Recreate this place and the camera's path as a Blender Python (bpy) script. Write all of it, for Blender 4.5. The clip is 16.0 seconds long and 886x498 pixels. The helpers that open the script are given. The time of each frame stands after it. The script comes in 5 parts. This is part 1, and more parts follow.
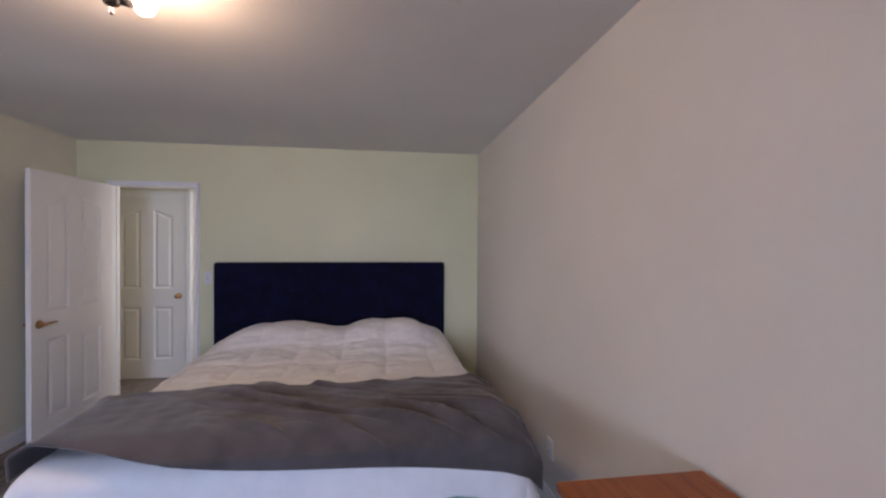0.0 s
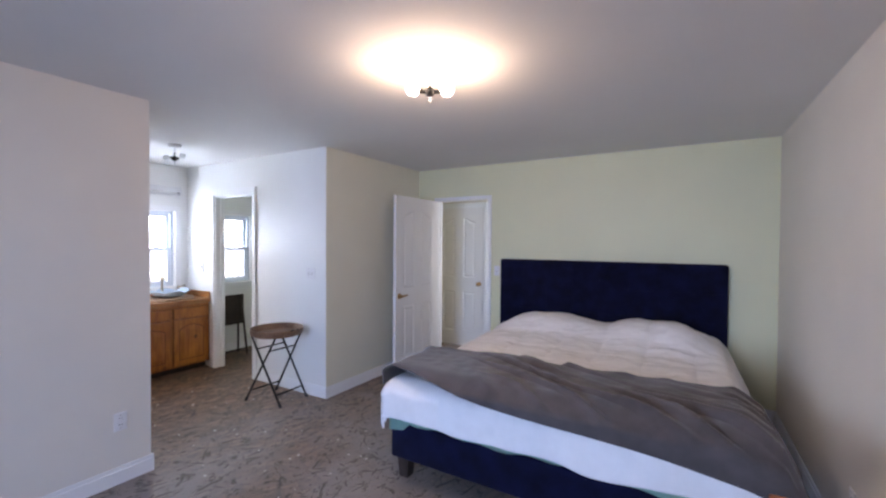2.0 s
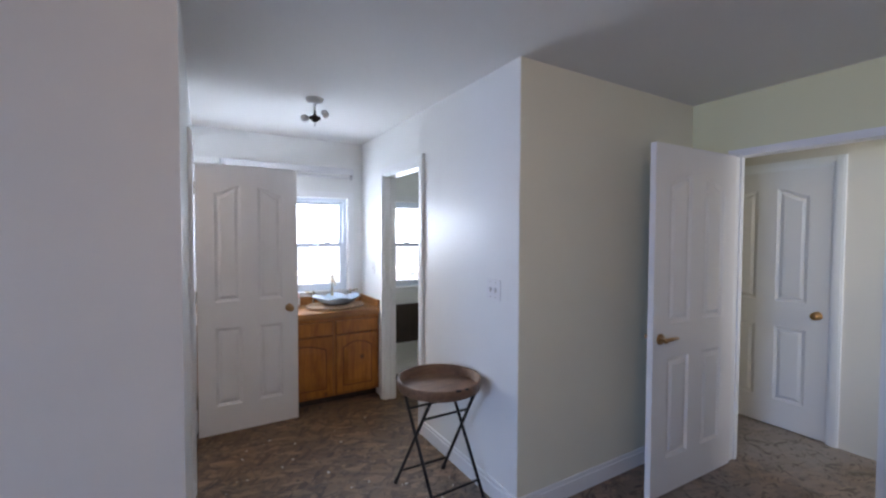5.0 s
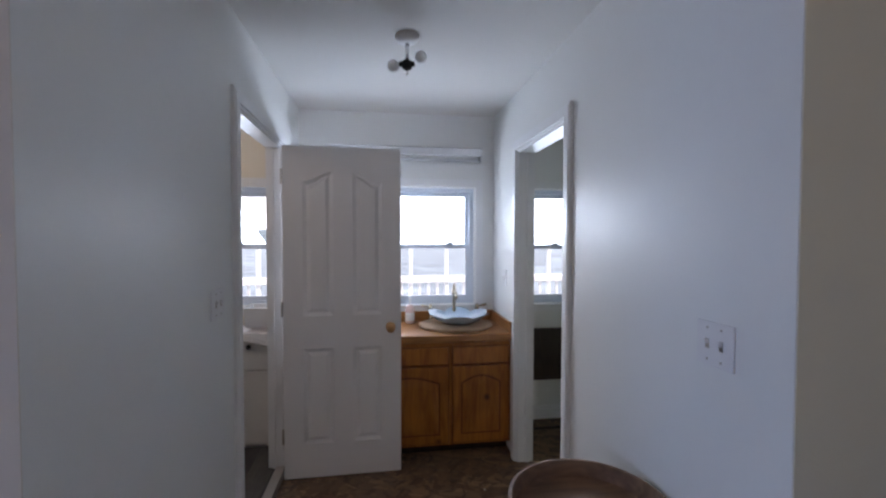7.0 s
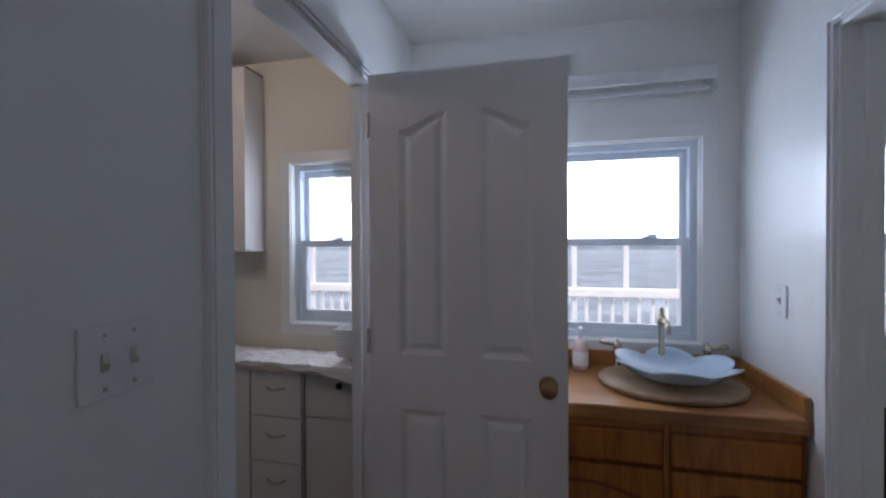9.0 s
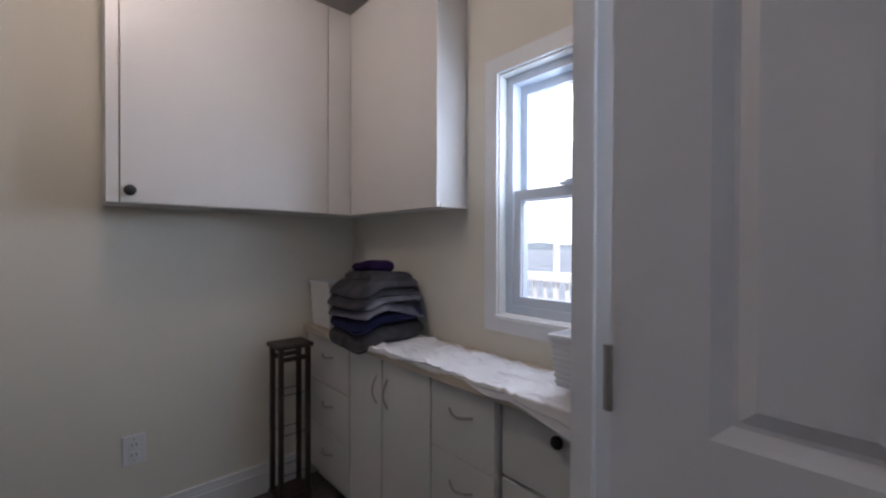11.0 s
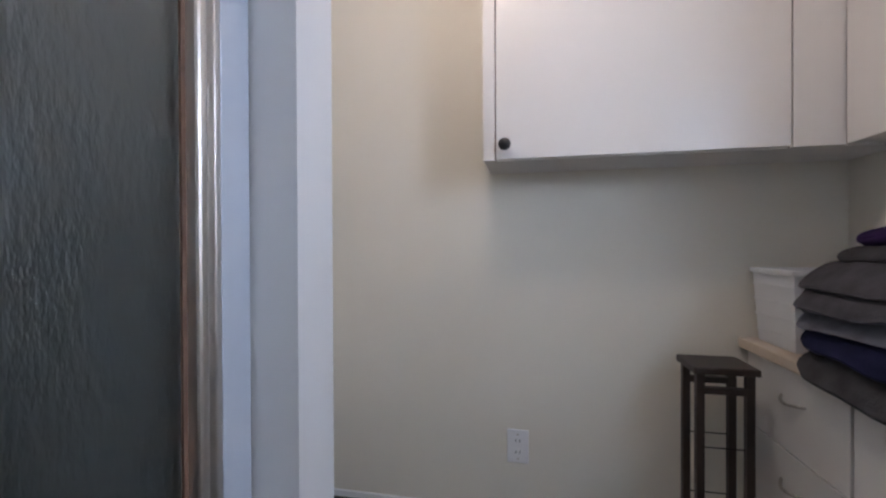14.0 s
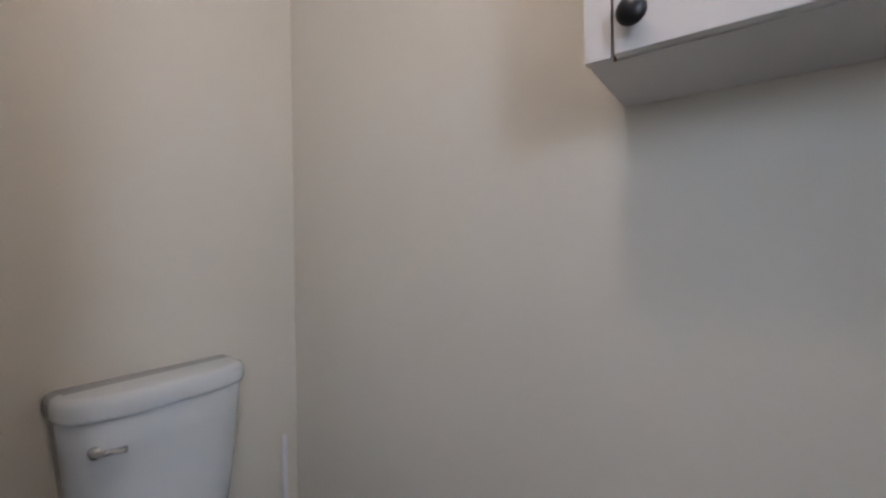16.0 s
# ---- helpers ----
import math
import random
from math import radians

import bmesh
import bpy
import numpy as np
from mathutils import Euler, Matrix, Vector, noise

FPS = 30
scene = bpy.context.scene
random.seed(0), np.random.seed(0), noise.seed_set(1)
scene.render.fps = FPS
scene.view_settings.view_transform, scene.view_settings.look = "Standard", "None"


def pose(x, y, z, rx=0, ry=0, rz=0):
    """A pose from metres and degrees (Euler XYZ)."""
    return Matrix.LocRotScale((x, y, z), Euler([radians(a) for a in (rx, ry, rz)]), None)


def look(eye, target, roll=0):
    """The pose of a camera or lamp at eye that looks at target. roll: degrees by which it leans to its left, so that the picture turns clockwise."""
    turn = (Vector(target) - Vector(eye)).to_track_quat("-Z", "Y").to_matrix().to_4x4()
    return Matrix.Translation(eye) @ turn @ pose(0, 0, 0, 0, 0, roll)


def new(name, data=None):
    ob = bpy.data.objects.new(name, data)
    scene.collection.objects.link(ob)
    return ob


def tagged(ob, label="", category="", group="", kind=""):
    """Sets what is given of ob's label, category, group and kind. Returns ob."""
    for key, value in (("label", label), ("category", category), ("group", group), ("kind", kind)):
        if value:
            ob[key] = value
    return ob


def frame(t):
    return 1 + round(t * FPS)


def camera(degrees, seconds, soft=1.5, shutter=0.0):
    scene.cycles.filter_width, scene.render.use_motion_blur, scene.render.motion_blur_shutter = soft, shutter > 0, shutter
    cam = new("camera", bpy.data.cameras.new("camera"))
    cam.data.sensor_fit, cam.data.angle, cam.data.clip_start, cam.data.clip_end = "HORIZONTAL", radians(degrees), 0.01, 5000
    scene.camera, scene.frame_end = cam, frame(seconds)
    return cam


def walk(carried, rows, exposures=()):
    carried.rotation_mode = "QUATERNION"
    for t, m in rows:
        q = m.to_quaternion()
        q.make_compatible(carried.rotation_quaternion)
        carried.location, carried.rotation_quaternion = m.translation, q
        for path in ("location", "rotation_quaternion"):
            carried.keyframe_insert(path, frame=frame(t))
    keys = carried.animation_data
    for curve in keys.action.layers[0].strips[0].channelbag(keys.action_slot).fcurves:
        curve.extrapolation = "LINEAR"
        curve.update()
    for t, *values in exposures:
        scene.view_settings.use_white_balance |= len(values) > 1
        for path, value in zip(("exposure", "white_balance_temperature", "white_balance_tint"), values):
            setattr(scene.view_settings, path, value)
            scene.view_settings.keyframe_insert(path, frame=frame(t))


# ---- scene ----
cam = camera(94.2, 16.0, soft=2.3)
PATH = [
    (0.0, pose(0.229, 0.788, 1.514, 89.48, -0.30, 351.69)),
    (0.5, pose(0.340, 0.605, 1.512, 89.43, -0.30, 4.59)),
    (1.0, pose(0.432, 0.495, 1.524, 89.37, -0.30, 14.36)),
    (1.5, pose(0.512, 0.452, 1.519, 89.48, -0.40, 23.55)),
    (2.0, pose(0.511, 0.462, 1.533, 89.00, -0.40, 30.61)),
    (2.5, pose(0.346, 0.570, 1.521, 88.88, -0.40, 35.10)),
    (3.0, pose(0.104, 0.802, 1.518, 88.83, -0.60, 38.83)),
    (5.5, pose(-1.078, 2.073, 1.512, 88.20, -0.10, 65.13)),
    (6.0, pose(-1.334, 2.221, 1.506, 88.34, -0.10, 70.48)),
    (6.5, pose(-1.548, 2.360, 1.504, 88.34, -0.00, 76.34)),
    (7.0, pose(-1.733, 2.442, 1.491, 88.40, -0.10, 81.78)),
    (7.5, pose(-1.997, 2.517, 1.472, 88.31, -0.10, 86.53)),
    (8.0, pose(-2.270, 2.573, 1.453, 88.63, 0.10, 91.69)),
    (8.5, pose(-2.580, 2.528, 1.442, 89.11, 0.20, 96.34)),
    (9.0, pose(-2.888, 2.453, 1.411, 89.40, 0.30, 103.03)),
    (9.5, pose(-3.173, 2.357, 1.369, 89.83, 0.30, 109.36)),
    (12.0, pose(-3.956, 1.981, 1.160, 89.12, -0.22, 160.47)),
    (12.5, pose(-3.995, 1.928, 1.137, 89.40, -0.15, 170.74)),
    (13.0, pose(-4.014, 1.863, 1.133, 89.74, 0.07, 179.94)),
    (13.5, pose(-3.993, 1.739, 1.120, 89.76, 0.15, 186.00)),
    (14.0, pose(-3.982, 1.539, 1.124, 89.64, 0.24, 191.66)),
    (14.5, pose(-3.990, 1.360, 1.147, 89.74, 0.34, 196.42)),
    (15.0, pose(-4.004, 1.176, 1.164, 89.94, 0.23, 200.82)),
    (15.5, pose(-4.011, 1.023, 1.134, 89.64, 0.28, 206.88)),
    (16.0, pose(-4.029, 0.877, 1.133, 89.32, 0.61, 216.12)),
]
EXPOSURES = [(0.0, 1.10, 7450, 24), (0.5, 1.24, 6950, 20), (1.5, 1.51, 6700, 20), (3.0, 1.20, 6600, 18), (5.5, 0.92, 6600, 17), (6.5, 0.50, 6600, 17),
    (7.0, 0.27, 6550, 18), (8.5, -0.02, 6350, 18), (9.5, -0.46, 6200, 18), (12.0, 0.40, 6250, 18), (13.0, 0.42, 6250, 19), (14.0, 0.84, 6200, 17), (16.0, 0.66, 6300, 18)]
walk(cam, PATH, EXPOSURES)

# ---- world and light ----
world = bpy.data.worlds.new("sky")
scene.world = world
world.use_nodes = True
wn = world.node_tree
sky = wn.nodes.new("ShaderNodeTexSky")
sky.sky_type, sky.sun_disc = "NISHITA", False
sky.sun_elevation, sky.sun_rotation = radians(62), radians(60)
sky.air_density, sky.dust_density = 1.0, 3.0
bg = wn.nodes["Background"]
bg.inputs["Strength"].default_value = 0.15
wn.links.new(sky.outputs[0], bg.inputs["Color"])


def lamp(name, kind, m, energy, color, size=None, size_y=None):
    data = bpy.data.lights.new(name, kind)
    data.energy, data.color = energy, color
    if kind == "AREA":
        data.shape, data.size, data.size_y = "RECTANGLE", size, size_y
    elif kind == "SUN":
        data.angle = size
    else:
        data.shadow_soft_size = size
    ob = new(name, data)
    ob.matrix_world = m
    return ob


SUN_DIR = Vector((math.sin(radians(60)) * math.cos(radians(62)), math.cos(radians(60)) * math.cos(radians(62)), math.sin(radians(62))))
lamp("sun", "SUN", look(SUN_DIR * 20, (0, 0, 0)), 5.0, (1.0, 0.95, 0.90), radians(1.0))
DAY = (0.68, 0.83, 1.0)
# the sky's light in the window openings
lamp("skylight_vestibule", "AREA", look((-5.095, 2.60, 1.63), (-4.0, 2.60, 1.63)), 11, DAY, 1.0, 0.42)
lamp("skylight_bathroom", "AREA", look((-5.095, 1.385, 1.62), (-4.55, 0.80, 1.25)), 5.2, DAY, 0.44, 0.40)
lamp("skylight_closet", "AREA", look((-5.095, 3.81, 1.63), (-4.0, 3.81, 1.63)), 4, DAY, 0.54, 0.42)
lamp("skylight_bedroom", "AREA", look((-0.5, -2.66, 1.45), (-0.6, 0.4, 0.55)), 22, (0.37, 0.58, 1.0), 1.9, 1.2).data.spread = radians(95)
# added fill that brightens the hall, in an unseen opening made for it
lamp("hall_fill", "AREA", look((-0.36, 5.42, 1.5), (-2.0, 5.42, 1.3)), 5, (0.9, 0.95, 1.0), 0.55, 1.0)
# the bulbs that burn
BULB = (1.0, 0.72, 0.48)
for dx, dy in ((-0.075, -0.05), (0.075, 0.05)):
    lamp("bulb_light", "POINT", pose(-0.65 + dx, 2.28 + dy, 2.335), 3.7, BULB, 0.04)
lamp("bath_bulb_light", "POINT", pose(-3.87, 0.87, 2.31), 4.4, (1.0, 0.86, 0.74), 0.06)

# ---- materials ----


def mat(name, color, rough=0.6, metal=0.0, var=0.06, scale=6.0, bump=0.0, bump_scale=60.0, spec=0.5, coat=0.0, trans=0.0, emit=None, stretch=(1, 1, 1), sheen=0.0):
    m = bpy.data.materials.new(name)
    m.use_nodes = True
    nt = m.node_tree
    b = nt.nodes["Principled BSDF"]
    b.inputs["Roughness"].default_value, b.inputs["Metallic"].default_value = rough, metal
    b.inputs["Specular IOR Level"].default_value, b.inputs["Coat Weight"].default_value = spec, coat
    b.inputs["Transmission Weight"].default_value = trans
    b.inputs["Sheen Weight"].default_value = sheen
    tc = nt.nodes.new("ShaderNodeTexCoord")
    mp = nt.nodes.new("ShaderNodeMapping")
    mp.inputs["Scale"].default_value = stretch
    nt.links.new(tc.outputs["Object"], mp.inputs["Vector"])
    n1 = nt.nodes.new("ShaderNodeTexNoise")
    n1.inputs["Scale"].default_value, n1.inputs["Detail"].default_value = scale, 6
    nt.links.new(mp.outputs[0], n1.inputs["Vector"])
    ramp = nt.nodes.new("ShaderNodeValToRGB")
    lo = [c * (1 - var) for c in color]
    hi = [min(1, c * (1 + var)) for c in color]
    ramp.color_ramp.elements[0].position, ramp.color_ramp.elements[1].position = 0.3, 0.7
    ramp.color_ramp.elements[0].color, ramp.color_ramp.elements[1].color = (*lo, 1), (*hi, 1)
    nt.links.new(n1.outputs["Fac"], ramp.inputs["Fac"])
    nt.links.new(ramp.outputs["Color"], b.inputs["Base Color"])
    if bump:
        n2 = nt.nodes.new("ShaderNodeTexNoise")
        n2.inputs["Scale"].default_value, n2.inputs["Detail"].default_value = bump_scale, 4
        nt.links.new(mp.outputs[0], n2.inputs["Vector"])
        bp = nt.nodes.new("ShaderNodeBump")
        bp.inputs["Strength"].default_value, bp.inputs["Distance"].default_value = bump, 0.004
        nt.links.new(n2.outputs["Fac"], bp.inputs["Height"])
        nt.links.new(bp.outputs["Normal"], b.inputs["Normal"])
    if emit:
        b.inputs["Emission Color"].default_value = (*emit[0], 1)
        b.inputs["Emission Strength"].default_value = emit[1]
    return m


def osb_material(name, a, b_, c_, dark):
    """Oriented strand board: long flakes lying every way, three tones of worn strands and dark gaps."""
    m = bpy.data.materials.new(name)
    m.use_nodes = True
    nt = m.node_tree
    ln = nt.links.new
    b = nt.nodes["Principled BSDF"]
    b.inputs["Roughness"].default_value, b.inputs["Specular IOR Level"].default_value = 0.52, 0.4
    tc = nt.nodes.new("ShaderNodeTexCoord")
    wob = nt.nodes.new("ShaderNodeTexNoise")
    wob.inputs["Scale"].default_value = 3.5
    ln(tc.outputs["Object"], wob.inputs["Vector"])
    last = None
    for i, (ang, col) in enumerate(((12, a), (75, b_), (-50, c_), (140, a), (38, b_), (105, c_))):
        mp = nt.nodes.new("ShaderNodeMapping")
        mp.inputs["Scale"].default_value = (9, 30, 1)
        mp.inputs["Location"].default_value = (3.7 * i, 1.9 * i, 0)
        turn = nt.nodes.new("ShaderNodeMapping")
        turn.inputs["Rotation"].default_value = (0, 0, radians(ang))
        ln(tc.outputs["Object"], turn.inputs["Vector"])
        ln(turn.outputs[0], mp.inputs["Vector"])
        mixv = nt.nodes.new("ShaderNodeMix")
        mixv.data_type = "VECTOR"
        mixv.inputs[0].default_value = 0.06
        ln(mp.outputs[0], mixv.inputs[4])
        ln(wob.outputs["Color"], mixv.inputs[5])
        v = nt.nodes.new("ShaderNodeTexVoronoi")
        v.inputs["Scale"].default_value = 1.0
        ln(mixv.outputs[1], v.inputs["Vector"])
        tone = nt.nodes.new("ShaderNodeHueSaturation")
        tone.inputs["Color"].default_value = (*col, 1)
        sep = nt.nodes.new("ShaderNodeSeparateColor")
        ln(v.outputs["Color"], sep.inputs[0])
        mr = nt.nodes.new("ShaderNodeMapRange")
        mr.inputs[3].default_value, mr.inputs[4].default_value = 0.65, 1.35
        ln(sep.outputs[0], mr.inputs[0])
        ln(mr.outputs[0], tone.inputs["Value"])
        if last is None:
            last = tone.outputs[0]
        else:
            cut = nt.nodes.new("ShaderNodeMath")
            cut.operation = "GREATER_THAN"
            cut.inputs[1].default_value = 0.62
            ln(sep.outputs[1], cut.inputs[0])
            mx = nt.nodes.new("ShaderNodeMix")
            mx.data_type = "RGBA"
            ln(cut.outputs[0], mx.inputs[0])
            ln(last, mx.inputs[6])
            ln(tone.outputs[0], mx.inputs[7])
            last = mx.outputs[2]
    # short dark strokes where flakes have lifted, two ways across the board
    strokes = None
    for rot, sc in ((35, (7.5, 21, 1)), (-32, (7.0, 20, 1)), (98, (8.0, 22, 1)), (66, (7.7, 20, 1)), (-72, (7.2, 23, 1))):
        mp = nt.nodes.new("ShaderNodeMapping")
        mp.inputs["Scale"].default_value, mp.inputs["Location"].default_value = sc, (rot * 0.13, rot * 0.07, 0)
        turn = nt.nodes.new("ShaderNodeMapping")
        turn.inputs["Rotation"].default_value = (0, 0, radians(rot))
        ln(tc.outputs["Object"], turn.inputs["Vector"])
        ln(turn.outputs[0], mp.inputs["Vector"])
        g = nt.nodes.new("ShaderNodeTexNoise")
        g.inputs["Scale"].default_value, g.inputs["Detail"].default_value, g.inputs["Distortion"].default_value = 1.0, 3, 1.0
        ln(mp.outputs[0], g.inputs["Vector"])
        gr = nt.nodes.new("ShaderNodeMapRange")
        gr.inputs[1].default_value, gr.inputs[2].default_value, gr.inputs[4].default_value = 0.62, 0.68, 0.68
        ln(g.outputs["Fac"], gr.inputs[0])
        if strokes is None:
            strokes = gr.outputs[0]
        else:
            mxm = nt.nodes.new("ShaderNodeMath")
            mxm.operation = "MAXIMUM"
            ln(strokes, mxm.inputs[0])
            ln(gr.outputs[0], mxm.inputs[1])
            strokes = mxm.outputs[0]
    # pale trodden dust in broad uneven patches
    d = nt.nodes.new("ShaderNodeTexNoise")
    d.inputs["Scale"].default_value, d.inputs["Detail"].default_value = 1.1, 5
    ln(tc.outputs["Object"], d.inputs["Vector"])
    dr = nt.nodes.new("ShaderNodeMapRange")
    dr.inputs[1].default_value, dr.inputs[2].default_value, dr.inputs[4].default_value = 0.30, 0.58, 0.80
    ln(d.outputs["Fac"], dr.inputs[0])
    dm = nt.nodes.new("ShaderNodeMix")
    dm.data_type = "RGBA"
    dm.inputs[7].default_value = (0.30, 0.275, 0.265, 1)
    # the dust thins out towards the vanity, where the boards stay browner
    sx = nt.nodes.new("ShaderNodeSeparateXYZ")
    ln(tc.outputs["Object"], sx.inputs[0])
    fade = nt.nodes.new("ShaderNodeMapRange")
    fade.inputs[1].default_value, fade.inputs[2].default_value = -3.3, -2.2
    ln(sx.outputs[0], fade.inputs[0])
    mul = nt.nodes.new("ShaderNodeMath")
    mul.operation = "MULTIPLY"
    ln(dr.outputs[0], mul.inputs[0])
    ln(fade.outputs[0], mul.inputs[1])
    ln(mul.outputs[0], dm.inputs[0])
    ln(last, dm.inputs[6])
    mx = nt.nodes.new("ShaderNodeMix")
    mx.data_type = "RGBA"
    mx.inputs[7].default_value = (*dark, 1)
    ln(strokes, mx.inputs[0])
    ln(dm.outputs[2], mx.inputs[6])
    ln(mx.outputs[2], b.inputs["Base Color"])
    bp = nt.nodes.new("ShaderNodeBump")
    bp.inputs["Strength"].default_value, bp.inputs["Distance"].default_value = 0.5, 0.004
    ln(strokes, bp.inputs["Height"])
    ln(bp.outputs["Normal"], b.inputs["Normal"])
    return m


def wood_material(name, light, dark, axis=(1.5, 14, 14), rough=0.4, coat=0.2, knots=False):
    """Grained wood: stretched noise and rings, with knots by a coarse noise."""
    m = bpy.data.materials.new(name)
    m.use_nodes = True
    nt = m.node_tree
    ln = nt.links.new
    b = nt.nodes["Principled BSDF"]
    b.inputs["Roughness"].default_value, b.inputs["Coat Weight"].default_value = rough, coat
    tc = nt.nodes.new("ShaderNodeTexCoord")
    mp = nt.nodes.new("ShaderNodeMapping")
    mp.inputs["Scale"].default_value = axis
    ln(tc.outputs["Object"], mp.inputs["Vector"])
    n = nt.nodes.new("ShaderNodeTexNoise")
    n.inputs["Scale"].default_value, n.inputs["Detail"].default_value, n.inputs["Distortion"].default_value = 2.2, 8, 1.6
    ln(mp.outputs[0], n.inputs["Vector"])
    k = nt.nodes.new("ShaderNodeTexNoise")
    k.inputs["Scale"].default_value = 5.0
    ln(tc.outputs["Object"], k.inputs["Vector"])
    add = nt.nodes.new("ShaderNodeMath")
    add.operation = "MULTIPLY_ADD"
    add.inputs[1].default_value, add.inputs[2].default_value = 0.5, 0.0
    ln(k.outputs["Fac"], add.inputs[0])
    s = nt.nodes.new("ShaderNodeMath")
    s.operation = "MULTIPLY_ADD"
    s.inputs[1].default_value = 0.75
    ln(n.outputs["Fac"], s.inputs[0])
    ln(add.outputs[0], s.inputs[2])
    r = nt.nodes.new("ShaderNodeValToRGB")
    r.color_ramp.elements[0].position, r.color_ramp.elements[1].position = 0.42, 0.78
    r.color_ramp.elements[0].color, r.color_ramp.elements[1].color = (*dark, 1), (*light, 1)
    ln(s.outputs[0], r.inputs["Fac"])
    col = r.outputs["Color"]
    if knots:
        wm = nt.nodes.new("ShaderNodeMapping")
        wm.inputs["Scale"].default_value = (5.5, 5.5, 5.0)
        ln(tc.outputs["Object"], wm.inputs["Vector"])
        v = nt.nodes.new("ShaderNodeTexVoronoi")
        v.inputs["Scale"].default_value = 1.0
        ln(wm.outputs[0], v.inputs["Vector"])
        kr = nt.nodes.new("ShaderNodeMapRange")
        kr.inputs[1].default_value, kr.inputs[2].default_value, kr.inputs[3].default_value, kr.inputs[4].default_value = 0.05, 0.16, 0.85, 0.0
        ln(v.outputs["Distance"], kr.inputs[0])
        km = nt.nodes.new("ShaderNodeMix")
        km.data_type = "RGBA"
        km.inputs[7].default_value = (0.035, 0.012, 0.004, 1)
        ln(kr.outputs[0], km.inputs[0])
        ln(col, km.inputs[6])
        col = km.outputs[2]
    ln(col, b.inputs["Base Color"])
    bp = nt.nodes.new("ShaderNodeBump")
    bp.inputs["Strength"].default_value, bp.inputs["Distance"].default_value = 0.15, 0.002
    ln(n.outputs["Fac"], bp.inputs["Height"])
    ln(bp.outputs["Normal"], b.inputs["Normal"])
    return m


M_WALL = mat("wall_paint", (0.74, 0.705, 0.65), 0.55, var=0.025, scale=1.6, bump=0.12, bump_scale=140, spec=0.35)
M_HEADWALL = mat("pale_green_wall_paint", (0.74, 0.73, 0.50), 0.55, var=0.025, scale=1.6, bump=0.12, bump_scale=140, spec=0.35)
M_CORNERWALL = mat("pale_cream_wall_paint", (0.75, 0.73, 0.61), 0.55, var=0.025, scale=1.6, bump=0.12, bump_scale=140, spec=0.35)
M_HALLWALL = mat("white_satin_wall_paint", (0.80, 0.81, 0.80), 0.38, var=0.02, scale=1.4, bump=0.10, bump_scale=120, spec=0.5)
M_BATHWALL = mat("cream_wall_paint", (0.78, 0.74, 0.65), 0.5, var=0.03, scale=1.6, bump=0.12, bump_scale=140, spec=0.35)
M_CEIL = mat("ceiling_paint", (0.76, 0.75, 0.73), 0.8, var=0.02, scale=1.2, bump=0.15, bump_scale=220, spec=0.2)
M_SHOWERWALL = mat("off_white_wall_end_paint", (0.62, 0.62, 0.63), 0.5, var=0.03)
M_TRIM = mat("white_trim_paint", (0.82, 0.83, 0.84), 0.32, var=0.02, scale=4)
M_DOOR = mat("white_door_paint", (0.80, 0.79, 0.79), 0.35, var=0.02, scale=3, bump=0.08, bump_scale=90, stretch=(1, 1, 0.15))
M_ROD = mat("grey_white_rod_enamel", (0.70, 0.71, 0.73), 0.35, var=0.05)
M_VINYL = mat("window_vinyl", (0.66, 0.72, 0.80), 0.3, var=0.02)
M_JAMB = mat("pale_blue_jamb_paint", (0.42, 0.46, 0.53), 0.4, var=0.03, scale=3)
M_OSB = osb_material("worn_strand_board", (0.165, 0.098, 0.054), (0.125, 0.074, 0.042), (0.20, 0.125, 0.074), (0.040, 0.027, 0.020))
M_TILE = mat("dark_slate_floor", (0.075, 0.075, 0.08), 0.5, var=0.5, scale=3.0, bump=0.3, bump_scale=25)
M_PLANK = wood_material("dark_grey_plank", (0.10, 0.088, 0.080), (0.045, 0.040, 0.038), (2.0, 16, 16), 0.45, 0.0)
nt = M_PLANK.node_tree
info, tone = nt.nodes.new("ShaderNodeObjectInfo"), nt.nodes.new("ShaderNodeHueSaturation")
spread = nt.nodes.new("ShaderNodeMapRange")
spread.inputs[3].default_value, spread.inputs[4].default_value = 0.55, 1.5
plank_bsdf = nt.nodes["Principled BSDF"]
nt.links.new(info.outputs["Random"], spread.inputs[0])
nt.links.new(spread.outputs[0], tone.inputs["Value"])
nt.links.new(plank_bsdf.inputs["Base Color"].links[0].from_socket, tone.inputs["Color"])
nt.links.new(tone.outputs[0], plank_bsdf.inputs["Base Color"])
M_NAVY = mat("navy_velvet", (0.0035, 0.0045, 0.022), 0.85, var=0.45, scale=9, bump=0.2, bump_scale=300, sheen=0.06, spec=0.12)
M_DUVET = mat("white_cotton_duvet", (0.85, 0.82, 0.81), 0.85, var=0.04, scale=10, bump=0.25, bump_scale=45, spec=0.2)
M_THROW = mat("taupe_plush_throw", (0.080, 0.068, 0.068), 0.8, var=0.30, scale=7, bump=0.3, bump_scale=160, sheen=0.35, spec=0.2)
M_GREEN = mat("mint_sheet", (0.30, 0.52, 0.44), 0.85, var=0.05, scale=8, bump=0.1)
M_DESK = wood_material("orange_varnished_wood", (0.40, 0.105, 0.018), (0.22, 0.05, 0.010), (14, 1.2, 14), 0.42, 0.06)
M_PINE = wood_material("knotty_pine", (0.50, 0.185, 0.028), (0.27, 0.082, 0.012), (10, 10, 1.3), 0.38, 0.25, True)
